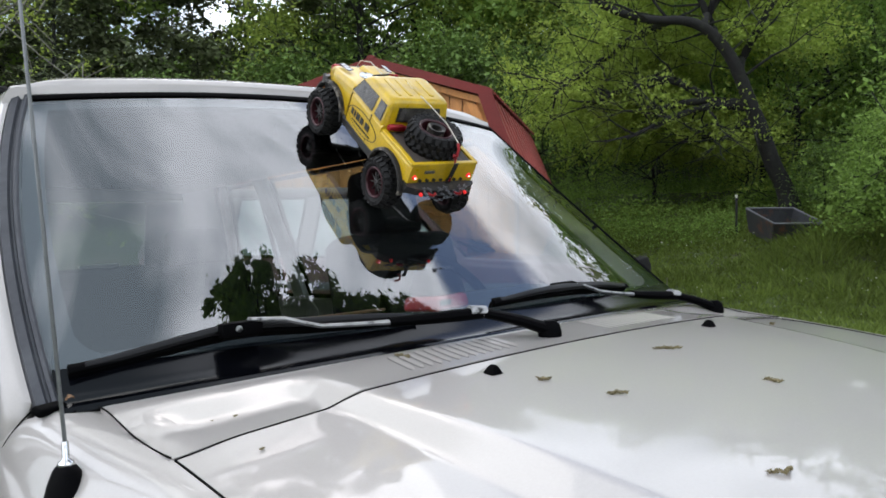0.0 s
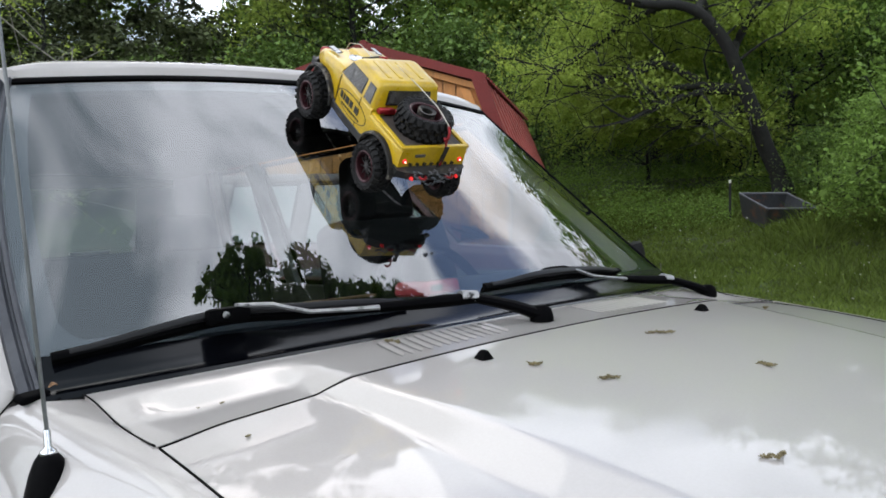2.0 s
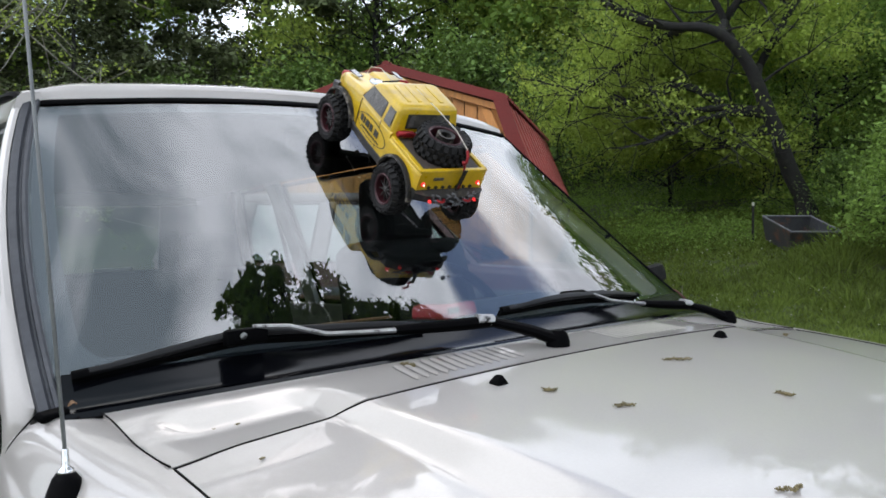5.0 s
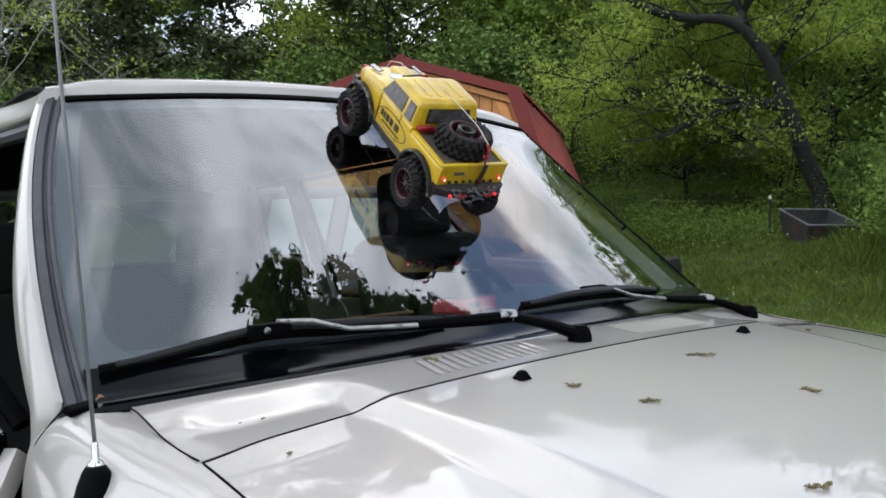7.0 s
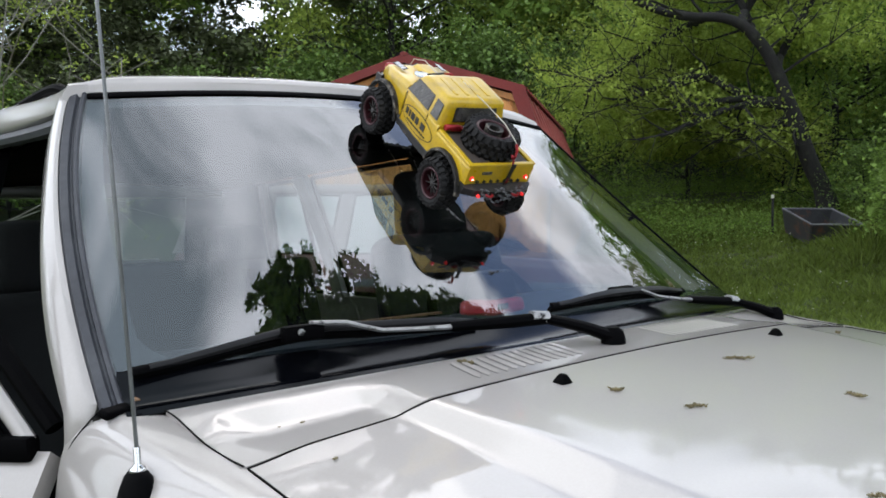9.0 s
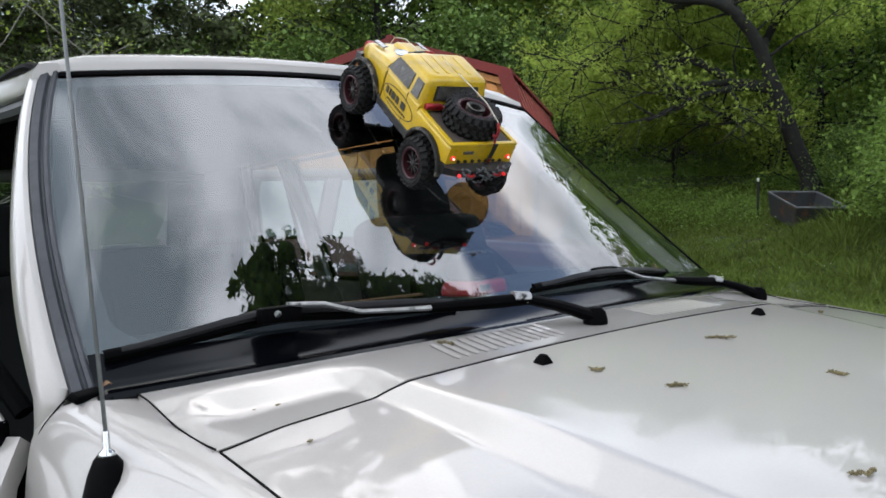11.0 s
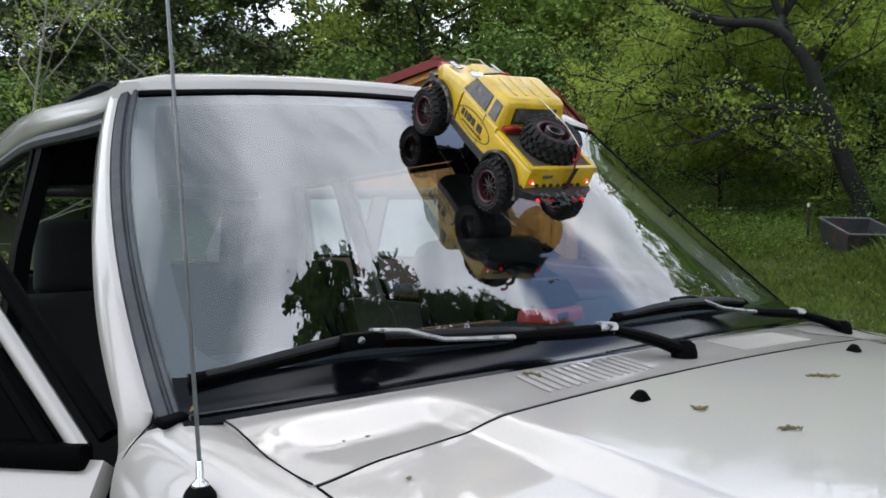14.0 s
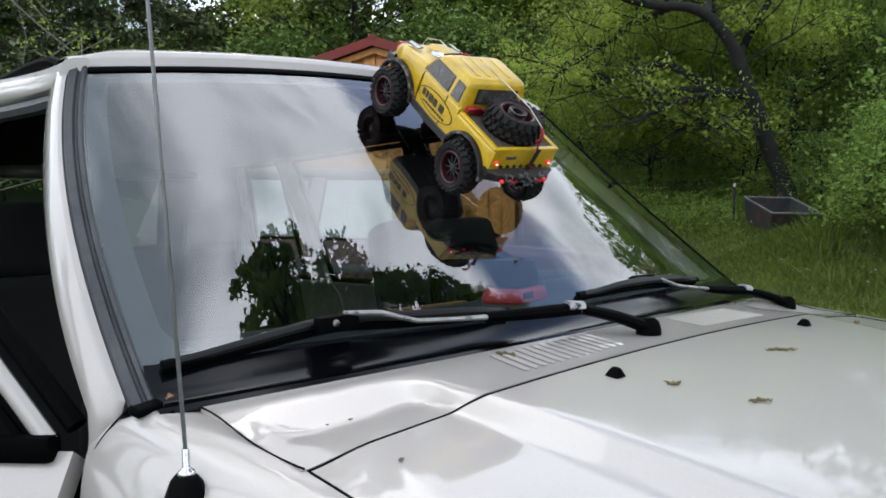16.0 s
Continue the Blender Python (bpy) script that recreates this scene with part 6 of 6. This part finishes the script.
cart_y = (cart_y - cart_x * cart_y.dot(cart_x)).normalized()
cart_z = cart_x.cross(cart_y)
tw, td, th, bw, bd = 0.40, 0.44, 0.52, 0.33, 0.36
cart_m = Matrix((cart_x, cart_y, cart_z)).transposed().to_4x4()
cart_m.translation = spot(63.7, 0.6, 12.5) - cart_m.to_3x3() @ Vector((-tw, -td, th))
cart = thing("dump_cart", "rusty dark steel dump cart tub tipped in long grass", "cart", cart_m)
top = [Vector(p) for p in ((-tw, -td, th), (tw, -td, th), (tw, td, th), (-tw, td, th))]
bot = [Vector(p) for p in ((-bw, -bd, 0.16), (bw, -bd, 0.16), (bw, bd, 0.16), (-bw, bd, 0.16))]
for nm, i in (("front_wall", 0), ("right_wall", 1), ("back_wall", 2), ("left_wall", 3)):
    j = (i + 1) % 4
    part(nm, panel([bot[i], bot[j], top[j], top[i]], 0.012), M_BIN, cart)
part("tub_floor", panel(bot, 0.012), M_BIN, cart)
for i in range(4):
    part("rim", tube([top[i], top[(i + 1) % 4]], 0.016, 8), M_BINRIM, cart, "pale worn steel rim")
for sx in (-1, 1):
    part("cart_wheel", lathe(((0.06, -0.04), (0.12, -0.05), (0.15, -0.03), (0.15, 0.03), (0.12, 0.05), (0.06, 0.04), (0.06, -0.04)), 20), M_TYRE, cart, "", True, pose(sx * 0.26, -0.30, 0.10, 0, 0, 90))

p = spot(61.3, 0, 13.6)
stake = thing("marker_stake", "thin wooden stake with a pale yellow cap", "stake", Matrix.Translation((p.x, p.y, ground_z(p.x, p.y))))
part("stake_post", box((0.03, 0.03, 0.75), (0, 0, 0.30), 0.004), M_BARK, stake)
part("stake_cap", box((0.038, 0.038, 0.06), (0, 0, 0.69), 0.008), M_FLOWER, stake)

# worn tyre and rusty drum lying by the car
p = spot(53.6, 0, 9.4)
ty = thing("old_tyre", "worn black tyre lying in the grass", "tyre", Matrix.Translation((p.x, p.y, ground_z(p.x, p.y) + 0.62)) @ pose(0, 0, 0, 75, 0, 30))
part("tyre_ring", lathe(((0.19, -0.09), (0.27, -0.11), (0.32, -0.08), (0.33, 0.0), (0.32, 0.08), (0.27, 0.11), (0.19, 0.09), (0.19, -0.09)), 30), M_TYRE, ty)
p = spot(54.9, 0, 9.2)
dr = thing("rusty_drum", "brown rusty drum lying on its side in the grass", "drum", Matrix.Translation((p.x, p.y, ground_z(p.x, p.y) + 0.28)) @ pose(0, 0, 0, 0, 0, -40))
part("drum_shell", lathe(((0.0, -0.40), (0.26, -0.40), (0.27, -0.38), (0.26, -0.36), (0.265, -0.13), (0.28, -0.12), (0.265, -0.11), (0.265, 0.11), (0.28, 0.12), (0.265, 0.13), (0.26, 0.36), (0.27, 0.38), (0.26, 0.40), (0.0, 0.40)), 28), M_RUST, dr)
for k, (az_, el_) in enumerate(((56.0, -0.6), (56.9, -0.5))):
    p = spot(az_, el_, 9.6)
    g0 = Vector((p.x, p.y, ground_z(p.x, p.y)))
    sk = thing("dead_stick", "bare dead stick poking out of the grass", "stick", Matrix.Translation(g0), "dead sticks")
    part("stick_wood", tube([(0.12 - 0.1 * k, -0.1, -0.03), (0.02, 0, 0.22), (-0.03, 0.03, 0.34), (-0.02, 0.03, 0.46)], [0.016, 0.013, 0.010, 0.006], 6), M_BARK if k == 0 else M_TWIG, sk)

# ---------------------------------------------------------------- maroon car parked alongside
red = thing("maroon_suv", "faded maroon SUV parked next to the white one", "car", pose(3.54, 5.14, 0.05, 0, 0, -53.3))


def rr(w, zb, zt, r, x, n=4):
    """Rounded rectangle across the car at x."""
    out = []
    for cx, cz, a0 in ((w - r, zt - r, 0), (-w + r, zt - r, 90), (-w + r, zb + r, 180), (w - r, zb + r, 270)):
        for k in range(n + 1):
            a = radians(a0 + 90 * k / n)
            out.append((x, cx + r * math.cos(a), cz + r * math.sin(a)))
    return out


part("body", loft([rr(0.78, 0.42, 0.86, 0.10, 2.08), rr(0.84, 0.36, 0.96, 0.10, 1.98), rr(0.86, 0.34, 1.00, 0.09, 1.5), rr(0.87, 0.34, 1.035, 0.08, 0.86), rr(0.87, 0.34, 1.03, 0.05, 0.80), rr(0.87, 0.34, 1.03, 0.05, -1.8), rr(0.86, 0.36, 1.03, 0.05, -2.25), rr(0.80, 0.42, 0.98, 0.06, -2.32)]), M_MAROON, red)
part("body_moulding", box((3.9, 0.03, 0.07), (-0.1, -0.872, 0.78), 0.01), M_MAROONLOW, red)
part("roof", loft([rr(0.60, 1.585, 1.625, 0.02, 0.27), rr(0.645, 1.575, 1.66, 0.035, 0.05), rr(0.655, 1.575, 1.675, 0.04, -0.9), rr(0.645, 1.575, 1.66, 0.035, -1.9), rr(0.60, 1.57, 1.62, 0.02, -2.12)]), M_MAROONTOP, red, "maroon roof greyed to stand for sky sheen")
for sy in (-1, 1):
    for nm, x0, x1, w in (("front_pillar", 0.84, 0.26, 0.06), ("centre_pillar", -0.62, -0.58, 0.12), ("rear_pillar", -1.42, -1.38, 0.12), ("tail_pillar", -2.20, -2.06, 0.20)):
        a, b = Vector((x0, sy * 0.835, 1.02)), Vector((x1, sy * 0.635, 1.60))
        part(nm, loft([[p + Vector((-w / 2, 0, 0)), p + Vector((w / 2, 0, 0)), p + Vector((w / 2, -sy * 0.05, 0)), p + Vector((-w / 2, -sy * 0.05, 0))] for p in (a, b)]), M_MAROON if nm == "front_pillar" else M_MAROONTOP, red)
    for x0, x1, t0, t1 in ((0.76, -0.54, 0.22, -0.51), (-0.70, -1.34, -0.66, -1.31), (-1.50, -2.08, -1.46, -1.96)):
        q = [Vector((x0, sy * 0.832, 1.04)), Vector((x1, sy * 0.832, 1.04)), Vector((t1, sy * 0.64, 1.57)), Vector((t0, sy * 0.64, 1.57))]
        g = part("side_window", panel(q if sy < 0 else q[::-1], 0.004), M_CARGLASS, red)
        g.visible_shadow = False
        bmw = bmesh.new()
        for i in range(4):
            tube([q[i], q[(i + 1) % 4]], 0.013, 6, bmw)
        part("window_seal", bmw, M_BLACK, red)
g = part("windshield", panel([(0.87, -0.78, 1.045), (0.87, 0.78, 1.045), (0.29, 0.60, 1.59), (0.29, -0.60, 1.59)], 0.005), M_CARGLASS, red)
g.visible_shadow = False
g = part("rear_window", panel([(-2.22, 0.74, 1.06), (-2.22, -0.74, 1.06), (-2.10, -0.58, 1.57), (-2.10, 0.58, 1.57)], 0.005), M_CARGLASS, red)
g.visible_shadow = False
part("dashboard", box((0.42, 1.5, 0.10), (0.55, 0, 1.00), 0.03), M_INTERIOR, red)
for sy in (-0.37, 0.37):
    part("front_seat", box((0.14, 0.48, 0.55), bevel=0.05, m=pose(-0.45, sy, 1.05, 0, -10, 0)), M_SEAT, red)
for k, (y0, y1) in enumerate(((-0.05, -0.62), (0.55, 0.02))):
    part("wiper", tube([(0.90, y0, 1.055), (0.80, (y0 + y1) / 2, 1.12), (0.74, y1, 1.175)], 0.012, 6), M_BLACK, red)
part("antenna", tube([(1.3, -0.74, 1.01), (1.22, -0.74, 1.5)], 0.004, 6), M_MAST, red)
mr_ = part("door_mirror", box((0.10, 0.16, 0.13), bevel=0.03, m=pose(0.66, -0.93, 1.11)), M_BLACK, red)
wh = part("wheel", lathe(((0.20, -0.10), (0.30, -0.11), (0.35, -0.07), (0.355, 0.0), (0.35, 0.07), (0.30, 0.11), (0.20, 0.10), (0.20, -0.10)), 32), M_TYRE, red, "", True, pose(1.35, -0.78, 0.355))
part("rim", lathe(((0.0, -0.08), (0.16, -0.07), (0.205, -0.10), (0.205, 0.09), (0.0, 0.05)), 24), M_SILVER, wh)
for px, py in ((1.35, 0.78), (-1.45, -0.78), (-1.45, 0.78)):
    w2 = part_of("wheel", wh.data, None, red, "", False, pose(px, py, 0.355))
    part_of("rim", wh.children[0].data, None, w2, "", False)

# ---------------------------------------------------------------- barn
# barn axes: x along the gable, y into the depth, z up
barn = thing("barn", "small gambrel barn with orange pine boards and a red metal roof", "barn", barn_m)
EAVE = 2.07
LOWER = 2.5


def gable(s):
    s = abs(s)
    return lerp(PEAK, KZ, s / HALF) if s < HALF else KZ - LOWER * (s - HALF)


GZ = 0.05
part("gable_backing", panel([(-EAVE, 0.11, GZ), (EAVE, 0.11, GZ), (EAVE, 0.11, gable(EAVE) - 0.05), (HALF, 0.11, KZ - 0.05), (0, 0.11, PEAK - 0.05), (-HALF, 0.11, KZ - 0.05), (-EAVE, 0.11, gable(EAVE) - 0.05)], 0.04), M_BOARDGAP, barn)
part("side_wall", box((0.06, 4.5, gable(EAVE) - GZ), (EAVE - 0.03, 2.35, (gable(EAVE) + GZ) / 2)), M_BOARD, barn)
part("side_wall", box((0.06, 4.5, gable(EAVE) - GZ), (-EAVE + 0.03, 2.35, (gable(EAVE) + GZ) / 2)), M_BOARD, barn)
part("back_wall", panel([(EAVE, 4.6, GZ), (-EAVE, 4.6, GZ), (-EAVE, 4.6, gable(EAVE)), (-HALF, 4.6, KZ - 0.05), (0, 4.6, PEAK - 0.05), (HALF, 4.6, KZ - 0.05), (EAVE, 4.6, gable(EAVE))], 0.05), M_BOARD, barn)


def ribbed(a, b, y0, y1, pitch=0.23, rise=0.036):
    """A sheet of ribbed roofing from edge a to edge b (x, z), ribs running down the slope."""
    d = Vector((b[0] - a[0], 0, b[1] - a[1]))
    n = Vector((-d.z, 0, d.x)).normalized()
    if n.z < 0:
        n = -n
    rows = []
    y = y0
    while y < y1:
        for dy, h in ((0.0, 0.0), (pitch - 0.07, 0.0), (pitch - 0.055, rise), (pitch - 0.02, rise)):
            rows.append((y + dy, h))
        y += pitch
    bm_ = bmesh.new()
    A = [bm_.verts.new(Vector((a[0], yy, a[1])) + n * h) for yy, h in rows]
    B = [bm_.verts.new(Vector((b[0], yy, b[1])) + n * h) for yy, h in rows]
    A2 = [bm_.verts.new(Vector((a[0], yy, a[1])) + n * (h - 0.006)) for yy, h in rows]
    B2 = [bm_.verts.new(Vector((b[0], yy, b[1])) + n * (h - 0.006)) for yy, h in rows]
    for i in range(len(rows) - 1):
        bm_.faces.new((A[i], A[i + 1], B[i + 1], B[i]))
        bm_.faces.new((A2[i], B2[i], B2[i + 1], A2[i + 1]))
        bm_.faces.new((B[i], B[i + 1], B2[i + 1], B2[i]))
    bmesh.ops.recalc_face_normals(bm_, faces=bm_.faces)
    return bm_


for sx in (-1, 1):
    part("upper_roof", ribbed((0, PEAK + 0.05), (sx * (HALF + 0.09), KZ + 0.02), -0.16, 4.75), M_ROOFRED, barn, smooth=False)
    part("lower_roof", ribbed((sx * (HALF + 0.02), KZ + 0.0), (sx * (EAVE + 0.14), gable(EAVE + 0.10)), -0.14, 4.75, 0.40, 0.010), M_ROOFRED, barn, smooth=False)
    # red metal edge and wooden trim under it
    a, k_, e = Vector((0, -0.17, PEAK + 0.075)), Vector((sx * (HALF + 0.10), -0.17, KZ + 0.045)), Vector((sx * (EAVE + 0.14), -0.165, gable(EAVE + 0.11)))
    dn = Vector((0, 0, -0.13))
    side = Vector((-sx * 0.15, 0, -0.02))
    part("rake_flashing", panel([a, k_, k_ + dn, a + dn][::sx], 0.03), M_ROOFRED, barn)
    part("rake_flashing", panel([k_ + Vector((0, 0.004, -0.02)), e + Vector((0, 0.004, 0)), e + side * 1.3 + Vector((0, 0.004, 0)), k_ + side * 1.3 + Vector((0, 0.004, -0.02))][::sx], 0.03), M_ROOFRED, barn)
    up2 = Vector((0, 0.10, -0.13))
    part("rake_board", panel([a + up2, k_ + up2 + Vector((-sx * 0.16, 0, 0.03)), k_ + up2 + Vector((-sx * 0.16, 0, -0.06)), a + up2 + Vector((0, 0, -0.09))][::sx], 0.025), M_BOARD, barn)
    part("corner_board", panel([k_ + Vector((-sx * 0.23, 0.10, -0.20)), e + Vector((-sx * 0.20, 0.10, 0)), e + Vector((-sx * 0.36, 0.10, 0)), k_ + Vector((-sx * 0.37, 0.10, -0.16))][::sx], 0.025), M_BOARD, barn)
# lighter red ribs: the edge highlights are put into their colour
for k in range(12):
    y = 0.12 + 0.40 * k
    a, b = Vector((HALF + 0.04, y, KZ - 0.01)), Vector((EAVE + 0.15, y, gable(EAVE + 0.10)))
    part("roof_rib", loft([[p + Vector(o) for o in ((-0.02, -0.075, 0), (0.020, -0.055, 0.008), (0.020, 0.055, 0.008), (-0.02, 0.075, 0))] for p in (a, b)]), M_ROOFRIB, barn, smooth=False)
part("ridge_cap", tube([(0, -0.18, PEAK + 0.07), (0, 4.8, PEAK + 0.07)], 0.06, 8, flat=0.5), M_ROOFRED, barn)
# single boards of the gable
wide = 0.186
s = -EAVE + 0.02
while s < EAVE - 0.1:
    s1 = min(s + wide - 0.014, EAVE - 0.01)
    t0, t1 = gable(s) - 0.10, gable(s1) - 0.10
    part("board", panel([(s, 0.058, GZ), (s1, 0.058, GZ), (s1, 0.058, t1), (s, 0.058, t0)], 0.024), M_BOARD, barn, smooth=False)
    s += wide
